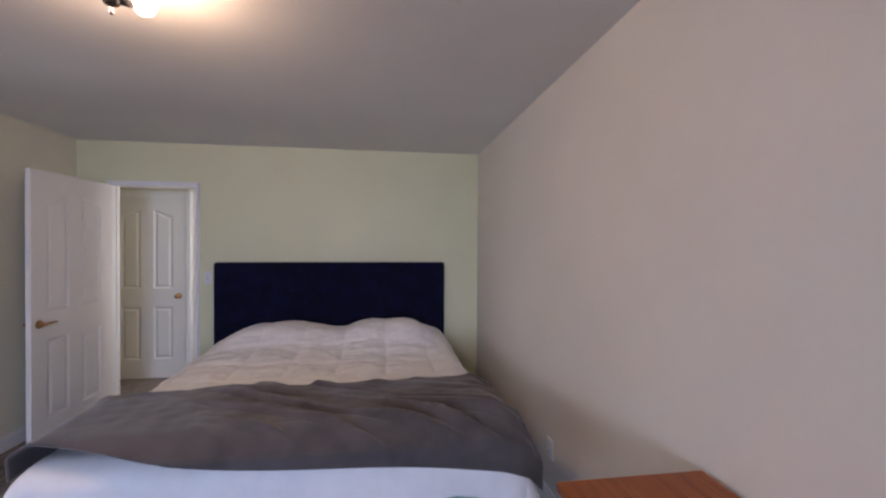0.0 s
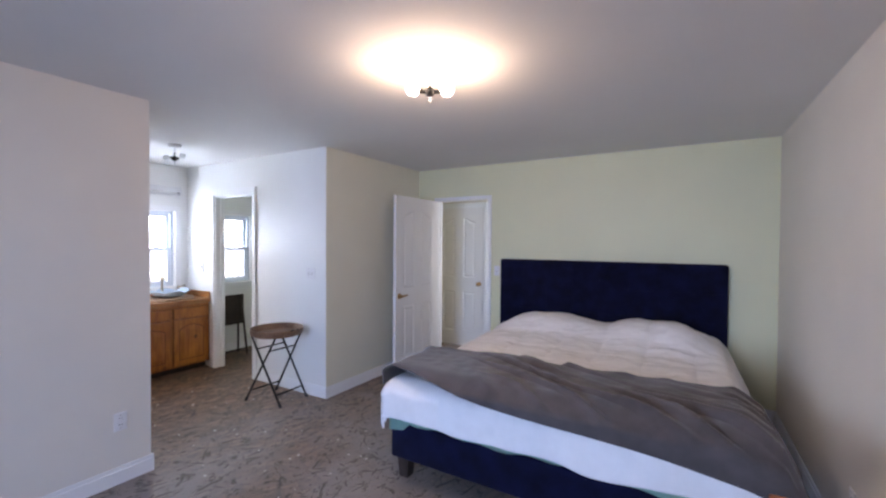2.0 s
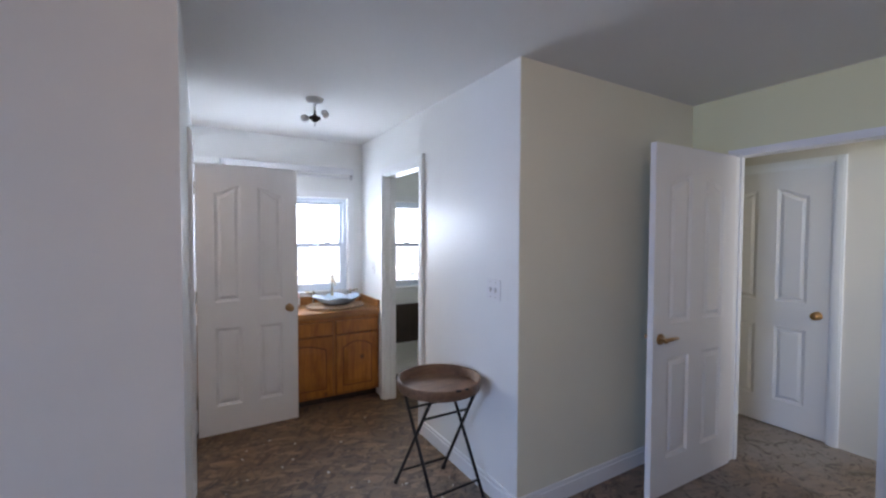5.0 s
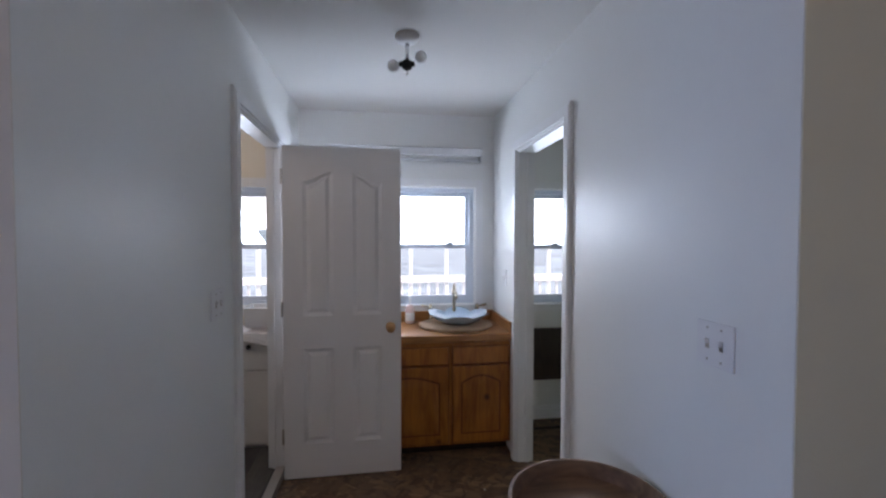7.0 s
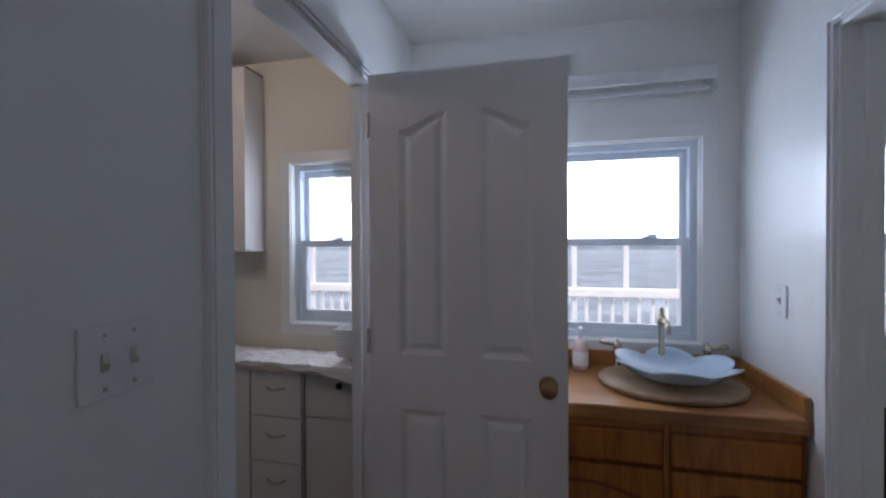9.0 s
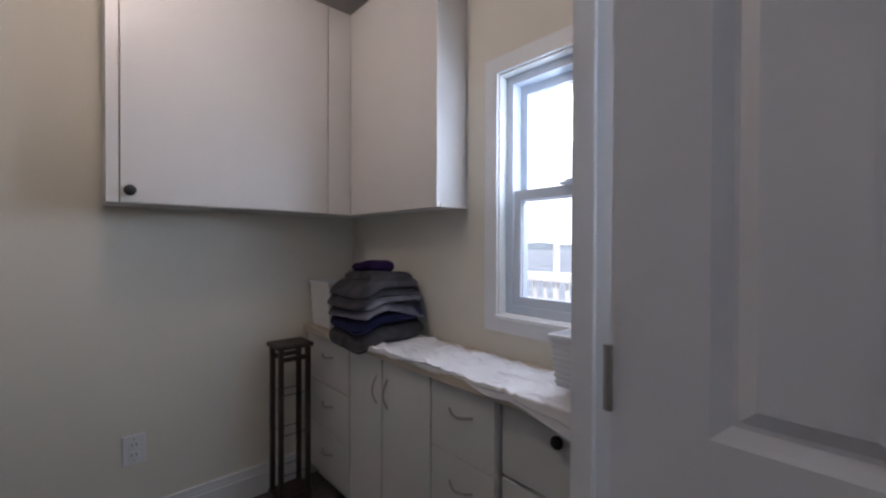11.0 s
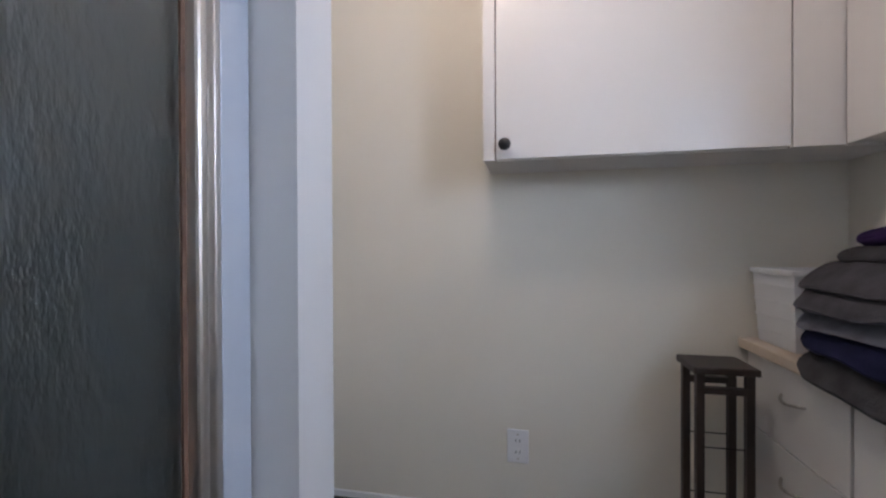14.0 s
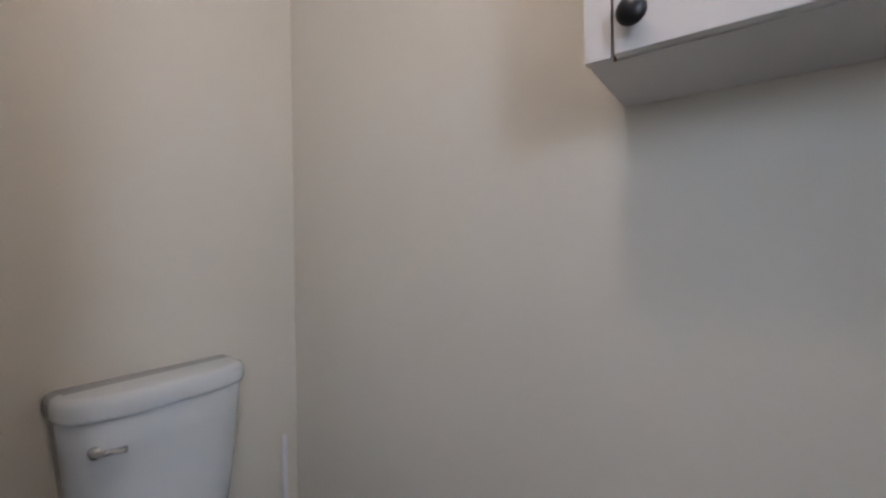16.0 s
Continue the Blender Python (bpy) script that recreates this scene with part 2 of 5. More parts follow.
# dark stain of the panel grooves, also the painted shade round doors and drawers
M_PINEDARK = wood_material("stained_groove_and_shade_pine", (0.24, 0.075, 0.014), (0.13, 0.038, 0.008), (10, 10, 1.3), 0.5, 0.0)
M_PINETOP = wood_material("pine_counter", (0.46, 0.21, 0.062), (0.28, 0.105, 0.028), (10, 1.2, 10), 0.35, 0.3)
M_BOARD = wood_material("round_board_wood", (0.48, 0.34, 0.22), (0.30, 0.19, 0.11), (8, 1.5, 8), 0.5, 0.0)
M_TRAY = wood_material("mango_wood_tray", (0.22, 0.12, 0.065), (0.09, 0.045, 0.025), (9, 1.6, 9), 0.55, 0.0)
M_DARKWOOD = wood_material("espresso_wood", (0.045, 0.028, 0.022), (0.018, 0.011, 0.009), (6, 6, 1.2), 0.45, 0.1)
M_IRON = mat("black_iron", (0.025, 0.022, 0.02), 0.55, 0.6, var=0.3, scale=30)
M_CHROME = mat("chrome", (0.75, 0.75, 0.76), 0.15, 1.0, var=0.02)
M_NICKEL = mat("brushed_nickel", (0.50, 0.47, 0.43), 0.3, 1.0, var=0.05)
M_STEEL = mat("polished_nickel_brass", (0.50, 0.44, 0.34), 0.2, 1.0, var=0.1)
M_BRASS = mat("antique_brass", (0.42, 0.25, 0.12), 0.28, 1.0, var=0.1)
M_ALU = mat("aluminium", (0.70, 0.67, 0.64), 0.32, 1.0, var=0.04)
M_BLACK = mat("black_plastic", (0.012, 0.01, 0.012), 0.3, var=0.1)
M_CERAMIC = mat("white_ceramic", (0.70, 0.74, 0.76), 0.12, var=0.02, coat=0.4)
M_BASIN = mat("pale_blue_ceramic", (0.50, 0.64, 0.78), 0.12, var=0.03, coat=0.5)
M_PLASTIC = mat("white_plastic", (0.78, 0.78, 0.79), 0.4, var=0.02)
M_CAB = mat("white_laminate", (0.74, 0.71, 0.68), 0.32, var=0.025, scale=2.5)
M_GAP = mat("brown_edge", (0.16, 0.09, 0.06), 0.7, var=0.2)
M_COUNTER = mat("beige_laminate", (0.62, 0.52, 0.42), 0.4, var=0.06)
M_COVER = mat("white_plastic_cover", (0.80, 0.77, 0.76), 0.4, var=0.04, scale=12, bump=0.35, bump_scale=30)
M_TOWELS = [mat("towel_" + n, c, 0.95, var=0.25, scale=20, bump=0.6, bump_scale=220, spec=0.1) for n, c in
            (("grey", (0.075, 0.072, 0.08)), ("navy", (0.02, 0.022, 0.06)), ("light_grey", (0.17, 0.17, 0.20)), ("charcoal", (0.06, 0.058, 0.062)), ("purple", (0.030, 0.015, 0.060)))]
M_BULB = mat("lit_bulb_glass", (0.9, 0.85, 0.8), 0.3, var=0.0, emit=((1.0, 0.82, 0.68), 14))
M_BULBOFF = mat("unlit_bulb_glass", (0.80, 0.80, 0.80), 0.25, var=0.0)
M_SOAP = mat("pink_soap_bottle", (0.72, 0.55, 0.52), 0.25, var=0.05)
M_RUBBER = mat("dark_base_strip", (0.05, 0.05, 0.055), 0.6, var=0.2)
M_DECK = mat("white_deck_paint", (0.82, 0.82, 0.82), 0.5, var=0.04)
M_GROUND = mat("dry_grass_ground", (0.20, 0.24, 0.28), 0.95, var=0.4, scale=0.5)
M_HILL = mat("far_wooded_hill", (0.13, 0.165, 0.19), 1.0, var=0.45, scale=0.06)
M_CLOUD = mat("bright_overcast", (0.9, 0.9, 0.9), 1.0, var=0.0, emit=((0.90, 0.95, 1.0), 1.1))
M_DECKFLOOR = mat("deck_board_paint", (0.40, 0.40, 0.40), 0.7, var=0.1)
M_FILLED = mat("dust_flecks", (0.6, 0.57, 0.52), 0.9, var=0.1)


def glass_material(name, tint, rough, bump):
    m = bpy.data.materials.new(name)
    m.use_nodes = True
    nt = m.node_tree
    b = nt.nodes["Principled BSDF"]
    b.inputs["Base Color"].default_value = (*tint, 1)
    b.inputs["Roughness"].default_value, b.inputs["Transmission Weight"].default_value, b.inputs["IOR"].default_value = rough, 1.0, 1.45
    if bump:
        tc = nt.nodes.new("ShaderNodeTexCoord")
        mp = nt.nodes.new("ShaderNodeMapping")
        mp.inputs["Scale"].default_value = (1, 1, 0.35)
        n = nt.nodes.new("ShaderNodeTexNoise")
        n.inputs["Scale"].default_value, n.inputs["Detail"].default_value = 110, 2
        bp = nt.nodes.new("ShaderNodeBump")
        bp.inputs["Strength"].default_value, bp.inputs["Distance"].default_value = bump, 0.003
        nt.links.new(tc.outputs["Object"], mp.inputs["Vector"])
        nt.links.new(mp.outputs[0], n.inputs["Vector"])
        nt.links.new(n.outputs["Fac"], bp.inputs["Height"])
        nt.links.new(bp.outputs["Normal"], b.inputs["Normal"])
    return m


M_GLASS = glass_material("window_glass", (1, 1, 1), 0.0, 0)
M_SHOWER = glass_material("obscured_shower_glass", (0.62, 0.70, 0.72), 0.38, 0.9)

# ---- building helpers ----


def box(bm, x0, x1, y0, y1, z0, z1, bevel=0.0):
    x0, x1, y0, y1, z0, z1 = min(x0, x1), max(x0, x1), min(y0, y1), max(y0, y1), min(z0, z1), max(z0, z1)
    r = bmesh.ops.create_cube(bm, size=1, matrix=Matrix.Translation(((x0 + x1) / 2, (y0 + y1) / 2, (z0 + z1) / 2)) @ Matrix.Diagonal((x1 - x0, y1 - y0, z1 - z0, 1)))
    if bevel:
        es = list({e for v in r["verts"] for e in v.link_edges})
        bmesh.ops.bevel(bm, geom=es, offset=bevel, segments=2, affect="EDGES", profile=0.5)
    return bm


def tube(bm, a, b, r0, r1=None, seg=14, cap=True):
    a, b = Vector(a), Vector(b)
    d = b - a
    m = Matrix.Translation((a + b) / 2) @ d.to_track_quat("Z", "Y").to_matrix().to_4x4()
    bmesh.ops.create_cone(bm, cap_ends=cap, segments=seg, radius1=r0, radius2=r0 if r1 is None else r1, depth=d.length, matrix=m)
    return bm


def ball(bm, c, r, sx=1.0, sy=1.0, sz=1.0, seg=18):
    bmesh.ops.create_uvsphere(bm, u_segments=seg, v_segments=max(8, seg // 2), radius=r, matrix=Matrix.Translation(c) @ Matrix.Diagonal((sx, sy, sz, 1)))
    return bm


def lathe(bm, c, prof, seg=28, wave=None):
    """A turned shape from (radius, height) pairs round the upright axis at c."""
    rings = []
    for r, h in prof:
        ring = []
        for i in range(seg):
            a = 2 * math.pi * i / seg
            k = wave(a, r, h) if wave else 1.0
            ring.append(bm.verts.new((c[0] + r * k * math.cos(a), c[1] + r * k * math.sin(a), c[2] + h)))
        rings.append(ring)
    for p, q in zip(rings, rings[1:]):
        for i in range(seg):
            j = (i + 1) % seg
            bm.faces.new((p[i], p[j], q[j], q[i]))
    for ring, flip in ((rings[0], True), (rings[-1], False)):
        if prof[0][0] > 1e-4:
            bm.faces.new(ring[::-1] if flip else ring)
    return bm


def part(name, bm, material, parent=None, label="", smooth=False):
    bmesh.ops.recalc_face_normals(bm, faces=bm.faces)
    me = bpy.data.meshes.new(name)
    bm.to_mesh(me)
    bm.free()
    me.materials.append(material)
    if smooth:
        me.polygons.foreach_set("use_smooth", [True] * len(me.polygons))
    ob = new(name, me)
    if parent is not None:
        ob.parent = parent
        ob.matrix_parent_inverse = parent.matrix_world.inverted()
    return tagged(ob, label)


def thing(name, at, label, category, group="", kind=""):
    ob = new(name)
    ob.empty_display_size = 0.1
    ob.matrix_world = pose(*at)
    bpy.context.view_layer.update()
    return tagged(ob, label, category, group, kind)


def B(*args, bevel=0.0):
    return box(bmesh.new(), *args, bevel=bevel)


def structure(name, bm, material, label, category, smooth=False):
    return tagged(part(name, bm, material, None, "", smooth), label, category, kind="structure")


def wall_y(name, x0, x1, y0, y1, z1, holes, material, label):
    """A wall that runs along x, with upright openings (x0, x1, z0, z1)."""
    bm = bmesh.new()
    at = x0
    for a, b, h0, h1 in sorted(holes):
        box(bm, at, a, y0, y1, 0, z1)
        if h0 > 0:
            box(bm, a, b, y0, y1, 0, h0)
        box(bm, a, b, y0, y1, h1, z1)
        at = b
    box(bm, at, x1, y0, y1, 0, z1)
    return structure(name, bm, material, label, "wall")


def wall_x(name, y0, y1, x0, x1, z1, holes, material, label):
    bm = bmesh.new()
    at = y0
    for a, b, h0, h1 in sorted(holes):
        box(bm, x0, x1, at, a, 0, z1)
        if h0 > 0:
            box(bm, x0, x1, a, b, 0, h0)
        box(bm, x0, x1, a, b, h1, z1)
        at = b
    box(bm, x0, x1, at, y1, 0, z1)
    return structure(name, bm, material, label, "wall")

# ---- the plan ----
CZ = 2.445
FZ = 0.045           # bathroom floor, laid on the boards
WX = -4.945          # inner face of the window wall
YL, YR = 1.815, 3.315  # faces of the vestibule's two side walls
YB = YL - 0.09       # bathroom face of the vestibule's wall
YH = 4.92            # head wall
XR = 1.19            # bedroom's long wall
XC, XD = -2.54, -2.49  # bedroom faces beside the vestibule
YS = -2.60           # wall behind
WIN_V, WIN_B, WIN_C = (2.06, 3.158, 0.965, 1.882), (1.11, 1.645, 0.983, 1.862), (3.50, 4.185, 0.955, 1.88)

structure("floor", B(-5.2, 1.4, -2.8, 6.9, -0.15, 0.0), M_OSB, "worn bare strand-board subfloor with grey and brown flakes", "floor")
BATHFLOOR = structure("bathroom_floor", B(WX, -2.81, 0.05, YB + 0.045, 0.0, FZ - 0.006), M_RUBBER, "dark grey-brown plank bathroom floor", "floor")
structure("ceiling", B(-5.2, 1.4, -2.8, 6.9, CZ, CZ + 0.12), M_CEIL, "flat white painted ceiling", "ceiling")

wall_x("wall_west", -0.1, 5.04, WX - 0.16, WX, CZ, [WIN_V, WIN_B, WIN_C], M_HALLWALL, "white painted outside wall with three windows")
wall_y("wall_vestibule_south", WX, XC, YB + 0.002, YL, CZ, [(-4.42, -3.635, 0, 2.055)], M_HALLWALL, "white painted vestibule wall with the bathroom doorway")
wall_y("wall_vestibule_north", WX, XD - 0.002, YR, YR + 0.11, CZ, [(-4.34, -3.625, 0, 2.055)], M_HALLWALL, "white painted vestibule wall with an open doorway")
wall_x("wall_bedroom_west", YS, YB, -2.808, XC, CZ, [], M_WALL, "pale painted bedroom wall beside the vestibule")
structure("wall_plaster_skin", B(XC, XC + 0.003, YS, YL + 0.0005, 0, CZ), M_WALL, "pale painted plaster face beside the vestibule", "wall")
wall_x("wall_bedroom_closet", YR + 0.003, YH, XD - 0.12, XD, CZ, [], M_CORNERWALL, "pale cream bedroom wall beside the open door")
wall_y("wall_north", -5.1, XR + 0.15, YH, YH + 0.12, CZ, [(-2.22, -1.495, 0, 2.055)], M_HEADWALL, "pale yellow-green painted wall behind the bed")
wall_x("wall_east", YS, YH, XR, XR + 0.15, CZ, [], M_WALL, "long pale painted bedroom wall")
wall_y("wall_south", -2.8, XR + 0.15, YS - 0.15, YS, CZ, [(-1.5, 0.5, 0.85, 2.1)], M_WALL, "bedroom wall with a wide window")
wall_y("wall_bathroom_south", WX, -2.808, -0.06, 0.057, CZ, [], M_BATHWALL, "cream painted bathroom wall")
# skins of cream paint on the bathroom side
bm = bmesh.new()
box(bm, WX, WX + 0.004, 0.057, WIN_B[0], 0, CZ), box(bm, WX, WX + 0.004, WIN_B[1], YB, 0, CZ)
box(bm, WX, WX + 0.004, WIN_B[0], WIN_B[1], 0, WIN_B[2]), box(bm, WX, WX + 0.004, WIN_B[0], WIN_B[1], WIN_B[3], CZ)
structure("wall_bathroom_west", bm, M_BATHWALL, "cream painted bathroom window wall", "wall")
bm = bmesh.new()
box(bm, -2.812, -2.808, 0.057, 0.858, 0, CZ)
structure("wall_bathroom_east", bm, M_BATHWALL, "cream painted wall behind the toilet", "wall")
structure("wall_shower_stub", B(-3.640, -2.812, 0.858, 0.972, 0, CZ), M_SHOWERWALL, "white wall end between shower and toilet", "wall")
bm = bmesh.new()
box(bm, -2.90, -2.812, 0.974, YB, 0, 2.2)
structure("wall_shower_back", bm, M_TILE, "dark shower surround", "wall")
structure("threshold", B(-4.408, -3.647, YB + 0.046, YL + 0.012, 0.0, FZ + 0.006, bevel=0.004), M_ALU, "worn metal threshold strip in the bathroom doorway", "trim")
# hall beyond the bedroom door
wall_y("wall_hall_north", -4.2, -0.3, 5.80, 5.92, CZ, [(-2.78, -1.96, 0, 2.04)], M_WALL, "hall wall behind the bedroom door")
wall_x("wall_hall_west", 5.04, 5.80, -4.2, -4.08, CZ, [], M_WALL, "hall end wall")
# the opening in the east end is invented, to hold the hall's fill lamp
wall_x("wall_hall_east", 5.04, 5.80, -0.42, -0.3, CZ, [(5.1, 5.74, 0.9, 2.1)], M_WALL, "hall end wall")
structure("wall_hall_back", B(-3.0, -1.9, 5.96, 6.0, 0, CZ), M_WALL, "wall closing the hall door", "wall")


def baseboard(bm, axis, at, a, b, side):
    """A stepped skirting along x or y on the face at, standing out towards side."""
    for t, h in ((0.014, 0.085), (0.009, 0.108)):
        if axis == "x":
            box(bm, a, b, at, at + side * t, 0.0, h)
        else:
            box(bm, at, at + side * t, a, b, 0.0, h)


def skirting(name, axis, at, a, b, side):
    bm = bmesh.new()
    baseboard(bm, axis, at, a, b, side)
    return structure(name, bm, M_TRIM, "white painted skirting board", "baseboard")


skirting("baseboard", "y", XC, YS, YL + 0.014, 1)
skirting("baseboard", "x", YL, -3.56, XC, 1)
skirting("baseboard", "x", YR, -3.565, XD, -1)
skirting("baseboard", "y", XD, YR - 0.014, YH, 1)
skirting("baseboard", "x", YH, -1.42, XR, -1)
skirting("baseboard", "y", XR, YS, YH, -1)
bm = bmesh.new()
box(bm, -4.66, -3.88, 0.057, 0.069, FZ, 0.160)
box(bm, -4.66, -3.88, 0.069, 0.073, FZ, 0.145)
box(bm, -4.66, -2.812, 0.057, 0.067, 0.160, 0.183)
structure("baseboard", bm, M_TRIM, "white bathroom skirting board", "baseboard")
structure("baseboard", B(-3.88, -2.812, 0.057, 0.064, FZ, 0.160), M_RUBBER, "bare dark strip where the skirting is missing", "baseboard")


def casing_y(name, x0, x1, top, face, side, depth, w=0.07):
    """Door lining and casing round an opening in a wall that runs along x."""
    bm = bmesh.new()
    for t, i, o in ((0.012, 0.0, w), (0.020, 0.012, w - 0.012), (0.016, w - 0.02, w - 0.002)):
        y1 = face + side * t
        box(bm, x0 - o, x0 - i, face, y1, 0, top + o), box(bm, x1 + i, x1 + o, face, y1, 0, top + o)
        box(bm, x0 - i, x1 + i, face, y1, top + i, top + o)
    back = face - side * depth
    box(bm, x0, x0 + 0.012, face, back, 0, top), box(bm, x1 - 0.012, x1, face, back, 0, top), box(bm, x0, x1, face, back, top - 0.012, top)
    mid = (face + back) / 2
    box(bm, x0 + 0.012, x0 + 0.022, mid, mid - side * 0.03, 0, top - 0.012), box(bm, x1 - 0.022, x1 - 0.012, mid, mid - side * 0.03, 0, top - 0.012)
    return structure(name, bm, M_TRIM, "white painted door casing and lining", "trim")


casing_y("trim_bathroom_door", -4.42, -3.635, 2.055, YL, 1, 0.09)
casing_y("trim_closet_door", -4.34, -3.625, 2.055, YR, -1, 0.11)
casing_y("trim_bedroom_door", -2.22, -1.495, 2.055, YH, -1, 0.12, 0.03)
casing_y("trim_hall_door", -2.78, -1.96, 2.04, 5.80, -1, 0.12, 0.06)


def window(name, y0, y1, z0, z1, label, cas=0.064, x=WX):
    """A double-hung vinyl window in the window wall, with casing, sill, two sashes and a sash lock."""
    w = thing(name, (x, (y0 + y1) / 2, z0), label, "window", kind="structure")
    bm = bmesh.new()
    box(bm, x, x + 0.014, y0 - cas, y0 - 0.006, z0 - cas, z1 + cas), box(bm, x, x + 0.014, y1 + 0.006, y1 + cas, z0 - cas, z1 + cas)
    box(bm, x, x + 0.016, y0 - 0.006, y1 + 0.006, z1 + 0.006, z1 + cas)
    box(bm, x, x + 0.016, y0 - 0.006, y1 + 0.006, z0 - cas, z0 - 0.004)
    part("casing", bm, M_TRIM, w, "white casing")
    part("window_sill", B(x - 0.05, x + 0.024, y0 - 0.004, y1 + 0.004, z0 - 0.018, z0 - 0.002, bevel=0.003), M_TRIM, w)
    bm = bmesh.new()
    f = 0.031
    xa, xb = x - 0.13, x - 0.035
    box(bm, xa, xb, y0, y0 + f, z0, z1), box(bm, xa, xb, y1 - f, y1, z0, z1), box(bm, xa, xb, y0 + f, y1 - f, z0, z0 + f), box(bm, xa, xb, y0 + f, y1 - f, z1 - f, z1)
    part("window_frame", bm, M_VINYL, w)
    mid = z0 + (z1 - z0) * 0.497
    for nm, a, b, xs in (("lower_sash", z0 + f, mid + 0.018, x - 0.072), ("upper_sash", mid - 0.018, z1 - f, x - 0.112)):
        bm = bmesh.new()
        s = 0.03
        ya, yb = y0 + f, y1 - f
        box(bm, xs, xs + 0.03, ya, ya + s, a, b), box(bm, xs, xs + 0.03, yb - s, yb, a, b)
        box(bm, xs, xs + 0.03, ya + s, yb - s, a, a + 0.034), box(bm, xs, xs + 0.03, ya + s, yb - s, b - 0.034, b)
        sash = part(nm, bm, M_VINYL, w)
        pane = part("pane", B(xs + 0.012, xs + 0.017, ya + s, yb - s, a + 0.034, b - 0.034), M_GLASS, sash)
        pane.visible_shadow = False
    wd = y1 - y0
    for yc in ((y0 + 0.18 * wd, y0 + 0.82 * wd) if wd > 0.9 else ((y0 + y1) / 2,)):
        bm = B(x - 0.045, x - 0.015, yc - 0.03, yc + 0.03, mid + 0.018, mid + 0.027, bevel=0.003)
        box(bm, x - 0.036, x - 0.022, yc - 0.012, yc + 0.034, mid + 0.027, mid + 0.036, bevel=0.003)
        part("sash_lock", bm, M_VINYL, w)
    return w


window("window_1", *WIN_V, "white double-hung vinyl window above the vanity")
window("window_2", *WIN_B, "white double-hung vinyl window over the bathroom counter")
window("window_3", *WIN_C, "white double-hung vinyl window in the small side room")
# window behind, that lights the bedroom
w = thing("window_4", (-0.5, YS, 0.85), "wide white-framed bedroom window", "window", kind="structure")
bm = bmesh.new()
for a, b in ((-1.5, -1.45), (-0.53, -0.47), (0.45, 0.5)):
    box(bm, a, b, YS - 0.12, YS - 0.06, 0.85, 2.1)
box(bm, -1.45, 0.45, YS - 0.12, YS - 0.06, 0.85, 0.9), box(bm, -1.45, 0.45, YS - 0.12, YS - 0.06, 2.05, 2.1)
part("window_frame", bm, M_VINYL, w)

# ---- doors ----


def panel_relief(bm, u0, u1, z0, z1, arch, place):
    """A moulded door panel: a ridge that follows the outline, arched at its top, round a low field."""
    pts = [(u0, z0), (u1, z0)]
    n = 10
    for i in range(n + 1):
        s = i / n
        u = u1 + (u0 - u1) * s
        k = s if arch > 0 else 1 - s
        pts.append((u, z1 + abs(arch) * (0.5 - 0.5 * math.cos(math.pi * k)) if arch else z1))
    cu, cz = (u0 + u1) / 2, (z0 + z1) / 2
    rings = []
    for inset, d in ((0.0, 0.0), (0.006, -0.003), (0.020, -0.0092), (0.026, -0.0092), (0.044, -0.001), (0.050, -0.0005)):
        ring = []
        for u, z in pts:
            su, sz = 1 - 2 * inset / (u1 - u0), 1 - 2 * inset / (z1 - z0)
            ring.append(bm.verts.new(place(cu + (u - cu) * su, cz + (z - cz) * sz, d)))
        rings.append(ring)
    for p, q in zip(rings, rings[1:]):
        for i in range(len(pts)):
            j = (i + 1) % len(pts)
            bm.faces.new((p[i], p[j], q[j], q[i]))
    bm.faces.new(rings[-1])


